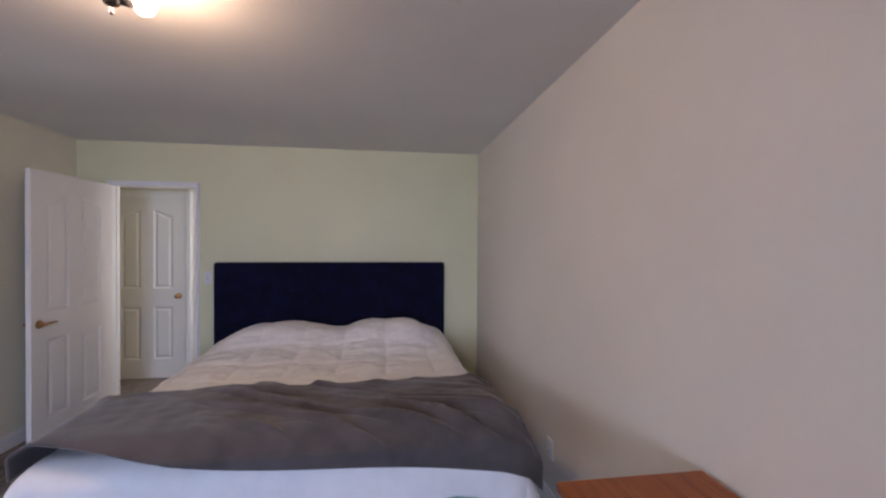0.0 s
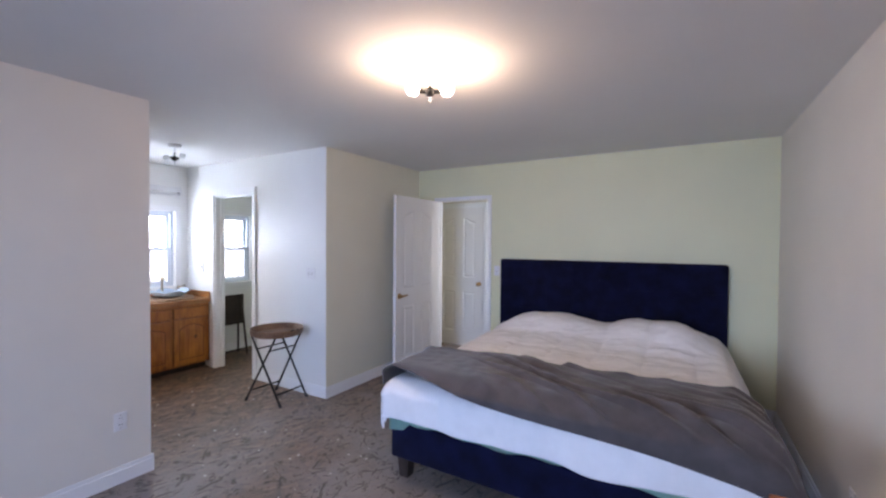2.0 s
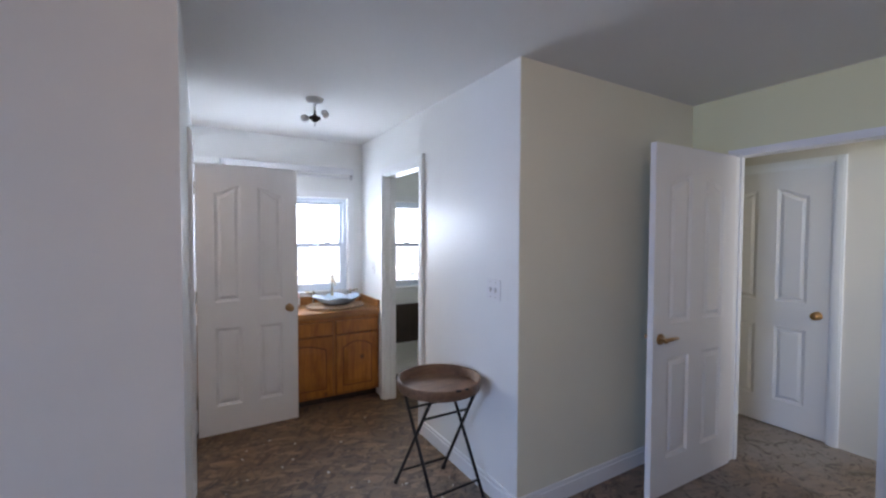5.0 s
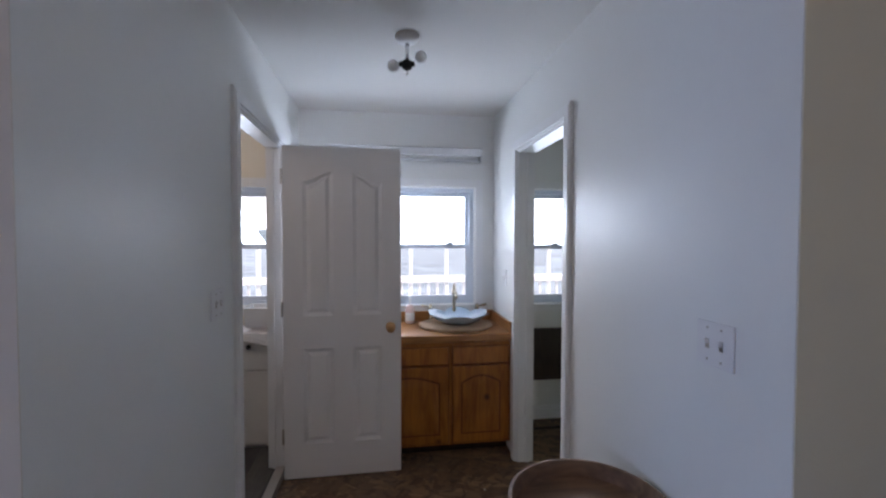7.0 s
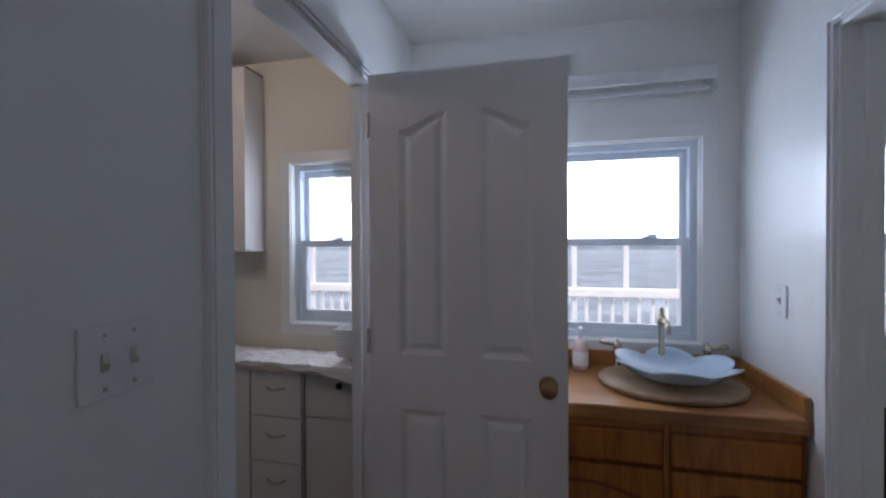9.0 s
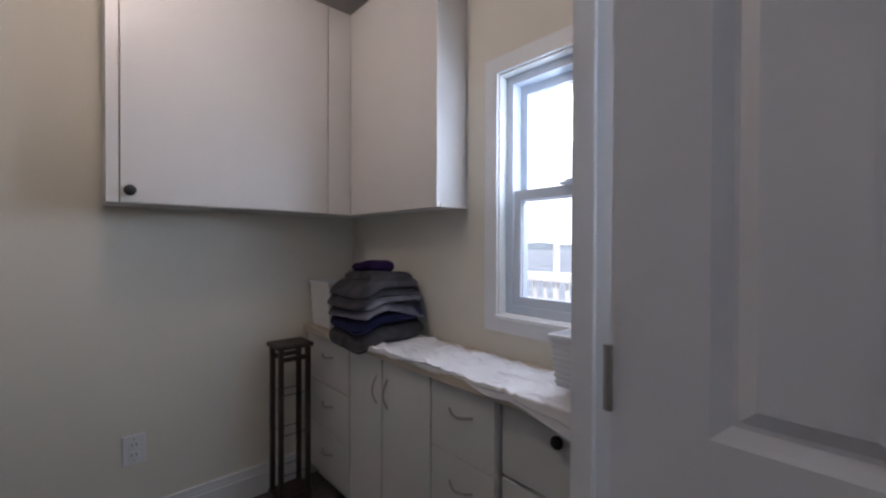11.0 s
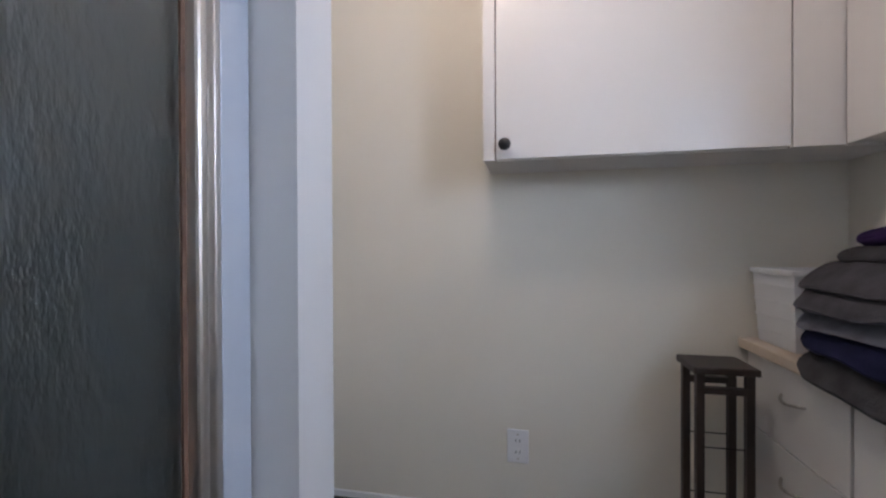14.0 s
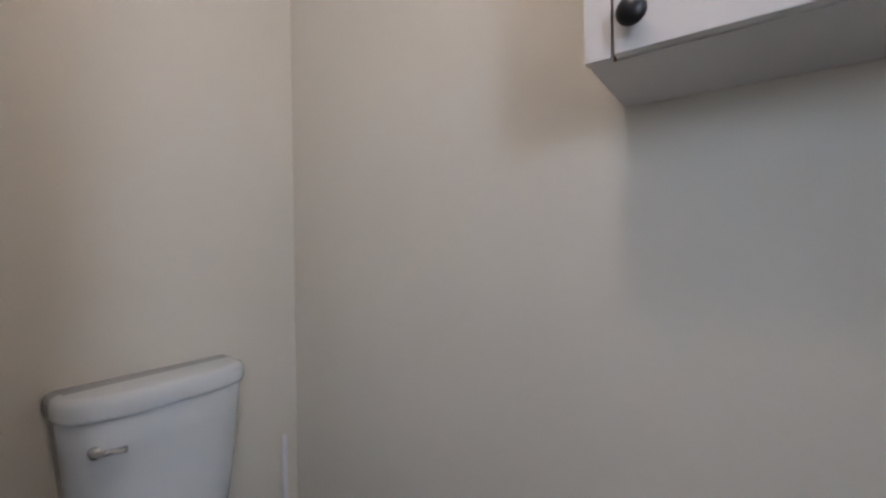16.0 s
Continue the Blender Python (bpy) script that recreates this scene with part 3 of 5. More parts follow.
def panel_door(name, hinge, angle, width, label, knob, handle_z=0.92, height=2.03, flip=False):
    """A moulded four-panel door that hangs at hinge and lies along angle; knob: 'knob' or 'lever'."""
    d = thing(name, (hinge[0], hinge[1], 0.01), label, "door", kind="structure")
    bm = bmesh.new()
    t = 0.0175
    panels = []
    m, gap = 0.115 * width / 0.7, 0.115 * width / 0.7
    pw = (width - 2 * m - gap) / 2
    for k in (0, 1):
        u0 = m + k * (pw + gap)
        panels.append((u0, u0 + pw, 1.00, 1.82, 0.06 if k == 1 else -0.06))
        panels.append((u0, u0 + pw, 0.21, 0.80, 0))
    # stiles, rails and the thinner panels between them
    box(bm, 0, width, -t + 0.010, t - 0.010, 0, height)
    for s in (-1, 1):
        a, b = (t - 0.010, t) if s > 0 else (-t, -t + 0.010)
        box(bm, 0, m, a, b, 0, height), box(bm, width - m, width, a, b, 0, height), box(bm, m + pw, m + pw + gap, a, b, 0, height)
        for k in (0, 1):
            u0 = m + k * (pw + gap)
            box(bm, u0, u0 + pw, a, b, 0, 0.21), box(bm, u0, u0 + pw, a, b, 0.80, 1.00)
            # rail above the arched panel, cut to its curve
            n = 10
            for i in range(n):
                sa, sb = i / n, (i + 1) / n
                ha, hb = [1.82 + 0.06 * (0.5 - 0.5 * math.cos(math.pi * ((1 - q) if k == 1 else q))) for q in (sa, sb)]
                vs = [(u0 + pw * sa, ha), (u0 + pw * sb, hb), (u0 + pw * sb, height), (u0 + pw * sa, height)]
                f0 = [bm.verts.new((u, a, z)) for u, z in vs]
                f1 = [bm.verts.new((u, b, z)) for u, z in vs]
                bm.faces.new(f0), bm.faces.new(f1)
                for i2 in range(4):
                    j2 = (i2 + 1) % 4
                    bm.faces.new((f0[i2], f0[j2], f1[j2], f1[i2]))
    slab = part("slab", bm, M_DOOR, None)
    for k, (u0, u1, z0, z1, arch) in enumerate(panels):
        for s in (-1, 1):
            bm = bmesh.new()
            panel_relief(bm, u0, u1, z0, z1, arch, lambda u, z, dd, s=s: (u, s * (t + dd), z))
            p = part("panel", bm, M_DOOR, None)
            p.parent = slab
    slab.parent = d
    slab.matrix_parent_inverse = Matrix()
    slab.matrix_basis = pose(0, 0, 0, 0, 0, angle)
    hu = width - 0.065
    for s in (-1, 1):
        bm = bmesh.new()
        tube(bm, (hu, s * t, handle_z), (hu, s * (t + 0.008), handle_z), 0.032, 0.03, 24)
        tube(bm, (hu, s * (t + 0.008), handle_z), (hu, s * (t + 0.035), handle_z), 0.012, 0.012)
        if knob == "knob":
            ball(bm, (hu, s * (t + 0.05), handle_z), 0.028, 1, 0.75, 1)
        else:
            tube(bm, (hu + 0.012, s * (t + 0.042), handle_z), (hu - 0.10, s * (t + 0.042), handle_z + 0.004), 0.012, 0.008)
            ball(bm, (hu + 0.01, s * (t + 0.042), handle_z), 0.015)
        h = part("door_handle", bm, M_BRASS, None, "antique brass " + knob, True)
        h.parent = slab
    bm = bmesh.new()
    for z in (0.22, 1.0, 1.80):
        tube(bm, (-0.004, 0.018 * (1 if flip else -1), z), (-0.004, 0.018 * (1 if flip else -1), z + 0.09), 0.007, 0.007, 10)
    h = part("hinge", bm, M_NICKEL, None)
    h.parent = slab
    return d


panel_door("door_1", (-4.335, YL + 0.025), 90.8, 0.71, "white moulded four-panel door standing open into the vestibule", "knob")
panel_door("door_2", (-2.205, YH - 0.035), -91.5, 0.83, "white moulded four-panel bedroom door standing open", "lever")
panel_door("door_3", (-2.765, 5.82), 0, 0.79, "closed white moulded hall door", "knob")

# ---- lamps ----


def ceiling_lamp(name, x, y, turn, bulb, label, arm=0.088, rad=0.036):
    d = thing(name, (x, y, CZ), label, "ceiling lamp")
    part("canopy", lathe(bmesh.new(), (x, y, CZ), [(0.058, 0.0), (0.056, -0.012), (0.045, -0.026), (0.02, -0.034)]), M_TRIM, d, "white canopy", True)
    bm = bmesh.new()
    tube(bm, (x, y, CZ - 0.03), (x, y, CZ - 0.115), 0.009)
    part("stem", bm, M_CHROME, d, "chrome stem", True)
    bm = bmesh.new()
    lathe(bm, (x, y, CZ - 0.155), [(0.015, 0.0), (0.023, 0.006), (0.023, 0.038), (0.012, 0.044)])
    c, s = math.cos(radians(turn)), math.sin(radians(turn))
    for k in (-1, 1):
        tube(bm, (x, y, CZ - 0.135), (x + k * (arm - 0.03) * c, y + k * (arm - 0.03) * s, CZ - 0.128), 0.011, 0.013)
    part("socket_arm", bm, M_IRON, d, "dark bronze socket arms", True)
    for k in (-1, 1):
        b = part("bulb", ball(bmesh.new(), (x + k * arm * c, y + k * arm * s, CZ - 0.118 + 0.02 * (k if bulb is M_BULBOFF else 0)), rad), bulb, d, "", True)
        b.visible_shadow = bulb is not M_BULB
    bm = bmesh.new()
    tube(bm, (x, y, CZ - 0.155), (x, y, CZ - 0.175), 0.006, 0.004)
    ball(bm, (x, y, CZ - 0.178), 0.008)
    part("finial", bm, M_CHROME, d, "", True)
    return d


ceiling_lamp("ceiling_lamp", -0.65, 2.28, 34, M_BULB, "lit two-bulb ceiling lamp with bare globe bulbs")
ceiling_lamp("ceiling_lamp", -3.72, 2.555, 80, M_BULBOFF, "unlit two-bulb ceiling lamp with bare globe bulbs", 0.066, 0.029)
d = thing("bathroom_lamp", (-3.87, 0.87, CZ), "small round lit bathroom ceiling lamp", "ceiling lamp")
part("canopy", lathe(bmesh.new(), (-3.87, 0.87, CZ), [(0.07, 0.0), (0.068, -0.02), (0.03, -0.03)]), M_TRIM, d, "", True)
b = part("bulb", ball(bmesh.new(), (-3.87, 0.87, CZ - 0.075), 0.045), M_BULB, d, "", True)
b.visible_shadow = False

# ---- bed ----
BX0, BX1, BY0, BY1 = -1.13, 0.77, 2.585, 4.82
bed = thing("bed", ((BX0 + BX1) / 2, 3.7, 0), "dark navy velvet upholstered bed frame with a tall headboard", "bed")
bm = box(bmesh.new(), -1.31, 0.835, 4.815, 4.912, 0.05, 1.345, bevel=0.022)
part("headboard", bm, M_NAVY, bed, "tall navy velvet headboard", True)
# tufting seams on the headboard's face
for z in (0.82, 1.08):
    part("seam", B(-1.28, 0.805, 4.8125, 4.8165, z - 0.002, z + 0.002), M_NAVY, bed)
for k in range(1, 8):
    xs = -1.31 + 2.145 * k / 8
    part("seam", B(xs - 0.002, xs + 0.002, 4.8125, 4.8165, 0.66, 1.32), M_NAVY, bed)
part("foot_rail", B(BX0, BX1, BY0, BY0 + 0.05, 0.135, 0.375, bevel=0.015), M_NAVY, bed, "", True)
part("side_rail", B(BX0, BX0 + 0.05, BY0 + 0.052, BY1, 0.135, 0.375, bevel=0.015), M_NAVY, bed, "", True)
part("side_rail", B(BX1 - 0.05, BX1, BY0 + 0.052, BY1, 0.135, 0.375, bevel=0.015), M_NAVY, bed, "", True)
part("slat_base", B(BX0 + 0.05, BX1 - 0.05, BY0 + 0.05, BY1, 0.27, 0.33), M_DARKWOOD, bed)
for lx in (BX0 + 0.075, BX1 - 0.075):
    for ly in (BY0 + 0.07, BY1 - 0.1):
        bm = bmesh.new()
        bmesh.ops.create_cone(bm, cap_ends=True, segments=4, radius1=0.045, radius2=0.058, depth=0.135, matrix=pose(lx, ly, 0.0675, 0, 0, 45))
        part("leg", bm, M_DARKWOOD, bed, "dark wooden tapered leg")
m_ = part("mattress", B(BX0 + 0.03, BX1 - 0.03, BY0 + 0.03, BY1 - 0.005, 0.332, 0.60, bevel=0.04), M_GREEN, None, "", True)
tagged(m_, "thick mattress in a mint green fitted sheet", "mattress")


def noise2(x, y, s=1.0, z=0.0):
    return noise.noise(Vector((x * s, y * s, z)))


CXB, HW = (BX0 + BX1) / 2, (BX1 - BX0) / 2 + 0.015


def draped(u, v, top, lift, hemx=0.0):
    """A cloth laid over the bed: u across, v along y; what goes past an edge hangs down, rounded at the edge."""
    r = 0.07
    def fold(s):
        if s <= -r:
            return 0.0, 0.0
        a = min(s + r, r * math.pi / 2) / r
        drop = max(0.0, s + r - r * math.pi / 2)
        return s - (-r + r * math.sin(a)), r * (1 - math.cos(a)) + drop
    du, dz1 = fold(abs(u - CXB) - HW)
    dv, dz2 = fold(BY0 - 0.02 - v)
    x = u - math.copysign(du, u - CXB) if abs(u - CXB) > HW - r else u
    y = v + dv if v < BY0 - 0.02 + r else v
    return x + math.copysign(lift * min(1, dz1 / 0.06), u - CXB), y - lift * min(1, dz2 / 0.06), top - max(dz1, dz2) - 0.35 * min(dz1, dz2) + lift


def pillow_bump(x, y):
    h = 0.0
    for cx, amp in ((-0.62, 0.165), (0.27, 0.18)):
        a, b = (x - cx) / 0.43, (y - 4.50) / 0.34
        h += amp * math.exp(-(abs(a) ** 3.2) - abs(b) ** 2.6)
    return h


def duvet_top(x, y):
    puff = 0.022 * abs(math.sin((x + 0.08) * math.pi / 0.33)) ** 0.7 * abs(math.sin((y + 0.13) * math.pi / 0.36)) ** 0.7
    wr = 0.016 * noise2(x, y, 3.2) + 0.020 * (0.35 - abs(noise2(x * 0.55 + 0.35 * y, y * 1.5, 4.6, 3.0))) + 0.010 * (0.3 - abs(noise2(x + y * 0.4, y * 2.0 - x * 0.5, 7.5, 8.0))) + 0.003 * noise2(x, y, 26.0, 8.0)
    # the throw presses the quilting flat where it lies
    free = 0.2 + 0.8 * max(0.0, min(1.0, (y - 2.92) / 0.25))
    return 0.645 + free * (puff + wr) + pillow_bump(x, y)


def cloth(name, material, u0, u1, nu, v0, v1, nv, fn, thick, label, category):
    bm = bmesh.new()
    grid = [[bm.verts.new(fn(u0 + (u1 - u0) * i / nu, v0 + (v1 - v0) * j / nv, i / nu, j / nv)) for i in range(nu + 1)] for j in range(nv + 1)]
    for j in range(nv):
        for i in range(nu):
            bm.faces.new((grid[j][i], grid[j][i + 1], grid[j + 1][i + 1], grid[j + 1][i]))
    ob = part(name, bm, material, None, "", True)
    md = ob.modifiers.new("thickness", "SOLIDIFY")
    md.thickness, md.offset = thick, 1.0
    return tagged(ob, label, category)


def duvet_fn(u, v, a, b):
    # the hem waves along the foot and the sides
    if v < BY0:
        v = BY0 - (BY0 - v) * (0.93 + 0.04 * math.sin(u * 9.0) + 0.08 * noise2(u, 0.3, 3.1))
    if abs(u - CXB) > HW:
        u = CXB + math.copysign(HW + (abs(u - CXB) - HW) * (1 + 0.22 * noise2(v, 1.7, 2.6)), u - CXB)
    flare = 0.02 * math.sin(u * 17) * (1 if v < BY0 else 0)
    x, y, z = draped(u, v, 0.0, 0.008)
    k = min(1.0, max(0.0, 1 + z / 0.08))
    out = u - CXB - HW
    if out > 0:
        x += 0.55 * out
    if v < BY0:
        y -= 0.016 * abs(math.sin((u + 0.08) * math.pi / 0.33)) ** 1.3 * min(1.0, (BY0 - v) / 0.06)
    return x, y - abs(flare) * 0.25, z * (1 - 0.02 * k) + (duvet_top(x, y) if z > -0.05 else duvet_top(x, y) - 0.0) - 0.02


cloth("duvet", M_DUVET, CXB - HW - 0.20, CXB + HW + 0.26, 190, BY0 - 0.228, 4.80, 210, duvet_fn, 0.022, "white quilted cotton duvet pulled over the pillows", "duvet")


def throw_fn(u, v, a, b):
    # head-side edge and foot-side edge of the throw, which lies askew
    head = 3.07 + 0.12 * a + 0.015 * math.sin(a * 7)
    foot = (BY0 + 0.02) - 0.215 * a + 0.015 * math.sin(a * 9 + 1)
    v = foot + (head - foot) * b
    x, y, z = draped(u, v, 0.0, 0.05)
    if u - CXB > HW:
        x += 0.5 * (u - CXB - HW)
    ruck = 0.042 * max(0.0, 0.22 - abs(noise2(x * 0.5 + y * 0.35, y * 1.9 + x * 0.9, 3.6, 5.0))) / 0.22 * max(0.0, 0.5 + noise2(x, y, 1.7, 9.0)) + 0.005 * noise2(x, y, 13, 2.0)
    return x, y - 0.012 - 0.035 * max(0.0, min(1.0, (BY0 + 0.06 - v) / 0.10)), z + 0.032 + 0.22 * duvet_top(x, y) + 0.78 * 0.662 + ruck * min(1.0, b / 0.22)


cloth("throw_blanket", M_THROW, CXB - HW - 0.12, CXB + HW + 0.15, 170, 0, 1, 110, throw_fn, 0.010, "rumpled taupe plush throw across the foot of the bed", "blanket")
bm = bmesh.new()
rows = []
for j in range(11):
    t = j / 10
    row = []
    for i in range(121):
        x = -1.125 + 1.86 * i / 120
        low = 0.384 + 0.022 * noise2(x, 0.7, 2.4) - 0.05 * max(0.0, min(1.0, (-0.97 - x) / 0.05)) + 0.006 * math.sin(x * 23)
        row.append(bm.verts.new((x, BY0 - 0.014 - 0.008 * t - 0.003 * t * math.sin(x * 15), 0.58 + (low - 0.58) * t)))
    rows.append(row)
for p, q in zip(rows, rows[1:]):
    for i in range(120):
        bm.faces.new((p[i], p[i + 1], q[i + 1], q[i]))
bmesh.ops.solidify(bm, geom=bm.faces[:], thickness=0.003)
part("loose_sheet", bm, M_GREEN, m_, "loose mint sheet hanging at the foot", True)

# ---- wooden side table by the long wall ----
d = thing("side_table", (0.96, 1.55, 0), "orange varnished wooden table against the bedroom wall", "table")
part("tabletop", B(0.715, 1.172, 1.0, 1.885, 0.822, 0.85, bevel=0.006), M_DESK, d)
part("apron", B(0.75, 1.15, 1.04, 1.85, 0.73, 0.822), M_DESK, d)
for lx in (0.745, 1.115):
    for ly in (1.03, 1.815):
        part("leg", B(lx, lx + 0.045, ly, ly + 0.045, 0, 0.822, bevel=0.004), M_DESK, d)

# ---- folding tray table ----
TX, TY = -2.875, 3.055
d = thing("tray_table", (TX, TY, 0), "round wooden tray on folding black iron legs", "tray table")
part("tray", lathe(bmesh.new(), (TX, TY, 0.632), [(0.001, 0.0), (0.215, 0.0), (0.238, 0.012), (0.243, 0.062), (0.240, 0.067), (0.231, 0.066), (0.230, 0.0655), (0.2245, 0.016), (0.224, 0.015), (0.219, 0.0112), (0.217, 0.011), (0.10, 0.0105), (0.001, 0.010)], 48), M_TRAY, d, "dark-stained round wooden tray with a raised rim", True)
for k in (-1, 1):
    bm = bmesh.new()
    tube(bm, (TX + 0.235, TY + 0.03 * k, 0.695), (TX + 0.262, TY + 0.022 * k, 0.705), 0.007)
    part("handle", bm, M_IRON, d)
FEET = {"a": ((-3.11, 2.885), (-2.72, 2.915)), "d": ((-3.10, 3.215), (-2.72, 3.20)), "b": ((-2.665, 2.93), (-3.05, 2.90)), "c": ((-2.68, 3.245), (-3.05, 3.215))}
for k, (f, t) in FEET.items():
    part("leg", tube(bmesh.new(), (*f, 0.004), (*t, 0.632), 0.0095), M_IRON, d, "", True)
    part("foot", tube(bmesh.new(), (*f, 0.0), (f[0] + (t[0] - f[0]) * 0.04, f[1], 0.03), 0.014), M_BLACK, d)


def between(p, s):
    return (p[0][0] + (p[1][0] - p[0][0]) * s, p[0][1] + (p[1][1] - p[0][1]) * s, 0.004 + 0.628 * s)


for p, q in (("a", "d"), ("b", "c")):
    for s in (0.16, 0.80):
        part("crossbar", tube(bmesh.new(), between(FEET[p], s), between(FEET[q], s), 0.007), M_IRON, d)

# ---- switches and sockets ----


def plate(name, at, axis, side, w, h, toggles, label, category):
    """A wall plate with toggles, or a socket; axis is the wall's normal."""
    x, y, z = at
    d = thing(name, at, label, category)
    def slab(du0, du1, dz0, dz1, t0, t1, bevel=0.0):
        if axis == "y":
            return B(x + du0, x + du1, y + side * t0, y + side * t1, z + dz0, z + dz1, bevel=bevel)
        return B(x + side * t0, x + side * t1, y + du0, y + du1, z + dz0, z + dz1, bevel=bevel)
    part("cover_plate", slab(-w / 2, w / 2, -h / 2, h / 2, 0, 0.007, 0.0025), M_PLASTIC, d)
    for i in range(toggles):
        c = (i - (toggles - 1) / 2) * 0.046
        part("toggle_well", slab(c - 0.006, c + 0.006, -0.013, 0.013, 0.007, 0.0085), M_NICKEL, d)
        part("toggle", slab(c - 0.0045, c + 0.0045, 0.0, 0.012, 0.0085, 0.018), M_PLASTIC, d)
    for c in ((-0.02, 0.02) if not toggles else ()):
        part("socket_face", slab(-0.017, 0.017, c - 0.014, c + 0.014, 0.007, 0.0095, 0.001), M_PLASTIC, d)
        for s in (-0.007, 0.007):
            part("slot", slab(s - 0.0012, s + 0.0012, c - 0.004, c + 0.006, 0.0095, 0.0099), M_BLACK, d)
    for c in (-h * 0.36, h * 0.36):
        for i in range(max(1, toggles)):
            u = (i - (max(1, toggles) - 1) / 2) * 0.046
            part("screw", slab(u - 0.003, u + 0.003, c - 0.003, c + 0.003, 0.007, 0.0082), M_NICKEL, d)
    return d


plate("light_switch", (-2.702, YR, 1.208), "y", -1, 0.122, 0.118, 2, "white double light switch by the bedroom corner", "light switch")
plate("light_switch", (-3.394, YL, 1.238), "y", 1, 0.118, 0.112, 2, "white double light switch beside the bathroom door", "light switch")
plate("light_switch", (-4.62, YR, 1.20), "y", -1, 0.072, 0.115, 1, "white single light switch by the vanity", "light switch")
plate("light_switch", (-1.39, YH, 1.20), "y", -1, 0.072, 0.115, 1, "white single light switch near the headboard", "light switch")
plate("wall_socket", (XC, 1.645, 0.39), "x", 1, 0.072, 0.115, 0, "white wall socket low beside the vestibule", "socket")
plate("wall_socket", (XR, 3.04, 0.345), "x", -1, 0.072, 0.115, 0, "white wall socket low on the long wall", "socket")
plate("wall_socket", (-3.945, 0.057, 0.415), "y", 1, 0.075, 0.118, 0, "white wall socket on the cream bathroom wall", "socket")

# ---- vanity ----
VX = -4.455
van = thing("vanity_cabinet", (-4.7, 2.58, 0), "knotty pine vanity cabinet with arched raised-panel doors", "cabinet")
bm = bmesh.new()
box(bm, WX, VX - 0.02, YL + 0.01, YR - 0.006, 0.075, 0.785)
part("body", bm, M_PINE, van)
for a, b in ((YL + 0.01, 1.853), (2.307, 2.328), (2.882, 2.898), (3.302, YR - 0.006)):
    part("face_stile", B(VX - 0.02, VX - 0.012, a, b, 0.075, 0.775), M_PINE, van)
part("toe_kick", B(WX, VX - 0.09, YL + 0.01, YR - 0.006, 0.0, 0.075), M_DARKWOOD, van, "dark recessed toe kick")
for a, b in ((1.86, 2.30), (2.335, 2.875), (2.905, 3.295)):
    part("drawer_front", B(VX - 0.02, VX, a, b, 0.632, 0.748, bevel=0.007), M_PINE, van, "pine drawer front")
    dr = part("cabinet_door", B(VX - 0.02, VX - 0.003, a, b, 0.095, 0.615, bevel=0.005), M_PINE, van, "pine door with an arched panel")
    # dark slips paint the shade that doors and drawers cast on the face frame
    for z0, z1 in ((0.090, 0.620), (0.627, 0.753)):
        part("reveal_shade", B(VX - 0.0185, VX - 0.0105, a - 0.005, b + 0.005, z0, z1), M_PINEDARK, van)
    part("face_rail", B(VX - 0.02, VX - 0.012, a, b, 0.752, 0.785), M_PINE, van)
    bm = bmesh.new()
    u0, u1, z0, z1 = a + 0.055, b - 0.055, 0.15, 0.51
    loops = []
    n = 14
    base = [(u0, z0), (u1, z0)] + [(u1 + (u0 - u1) * i / n, z1 + 0.05 * math.sin(math.pi * i / n)) for i in range(n + 1)]
    cu, cz = (u0 + u1) / 2, (z0 + z1) / 2
    for inset, dd in ((0.011, -0.002), (0.013, 0.002), (0.048, 0.010), (0.054, 0.0105)):
        loops.append([bm.verts.new((VX - 0.0025 + dd, cu + (u - cu) * (1 - 2 * inset / (u1 - u0)), cz + (z - cz) * (1 - 2 * inset / (z1 - z0)))) for u, z in base])
    groove = bmesh.new()
    for ring in ((0.002, 0.0015), (0.012, 0.0015)):
        for u, z in base:
            groove.verts.new((VX - 0.0025 + ring[1], cu + (u - cu) * (1 - 2 * ring[0] / (u1 - u0)), cz + (z - cz) * (1 - 2 * ring[0] / (z1 - z0))))
    groove.verts.ensure_lookup_table()
    nb = len(base)
    for k in range(nb):
        groove.faces.new([groove.verts[q] for q in (k, (k + 1) % nb, nb + (k + 1) % nb, nb + k)])
    part("panel_groove", groove, M_PINEDARK, dr, "dark-stained groove round the panel")
    for p, q in zip(loops, loops[1:]):
        for i in range(len(base)):
            j = (i + 1) % len(base)
            bm.faces.new((p[i], p[j], q[j], q[i]))
    bm.faces.new(loops[-1])
    part("raised_panel", bm, M_PINE, dr)
TOPZ = 0.838
top = thing("vanity_countertop", (-4.7, 2.58, 0.785), "honey pine vanity countertop with a low backsplash", "countertop")
part("slab", B(WX + 0.001, VX + 0.02, YL + 0.006, YR - 0.004, 0.785, TOPZ, bevel=0.007), M_PINETOP, top)
part("backsplash", B(WX + 0.001, WX + 0.022, YL + 0.006, YR - 0.024, TOPZ, 0.915, bevel=0.004), M_PINETOP, top)
part("side_splash", B(WX + 0.001, VX + 0.012, YR - 0.023, YR - 0.004, TOPZ, 0.912, bevel=0.004), M_PINETOP, top)
SX, SY = -4.70, 2.965
bm = lathe(bmesh.new(), (0, 0, 0), [(0.255, 0.0), (0.268, 0.006), (0.270, 0.018), (0.262, 0.026), (0.001, 0.026)], 56)
for v in bm.verts:
    v.co = Vector((SX + v.co.x * 0.83, SY + v.co.y, TOPZ + v.co.z))
bd = part("oval_board", bm, M_BOARD, None, "", True)
tagged(bd, "pale oval wooden board under the basin", "board")


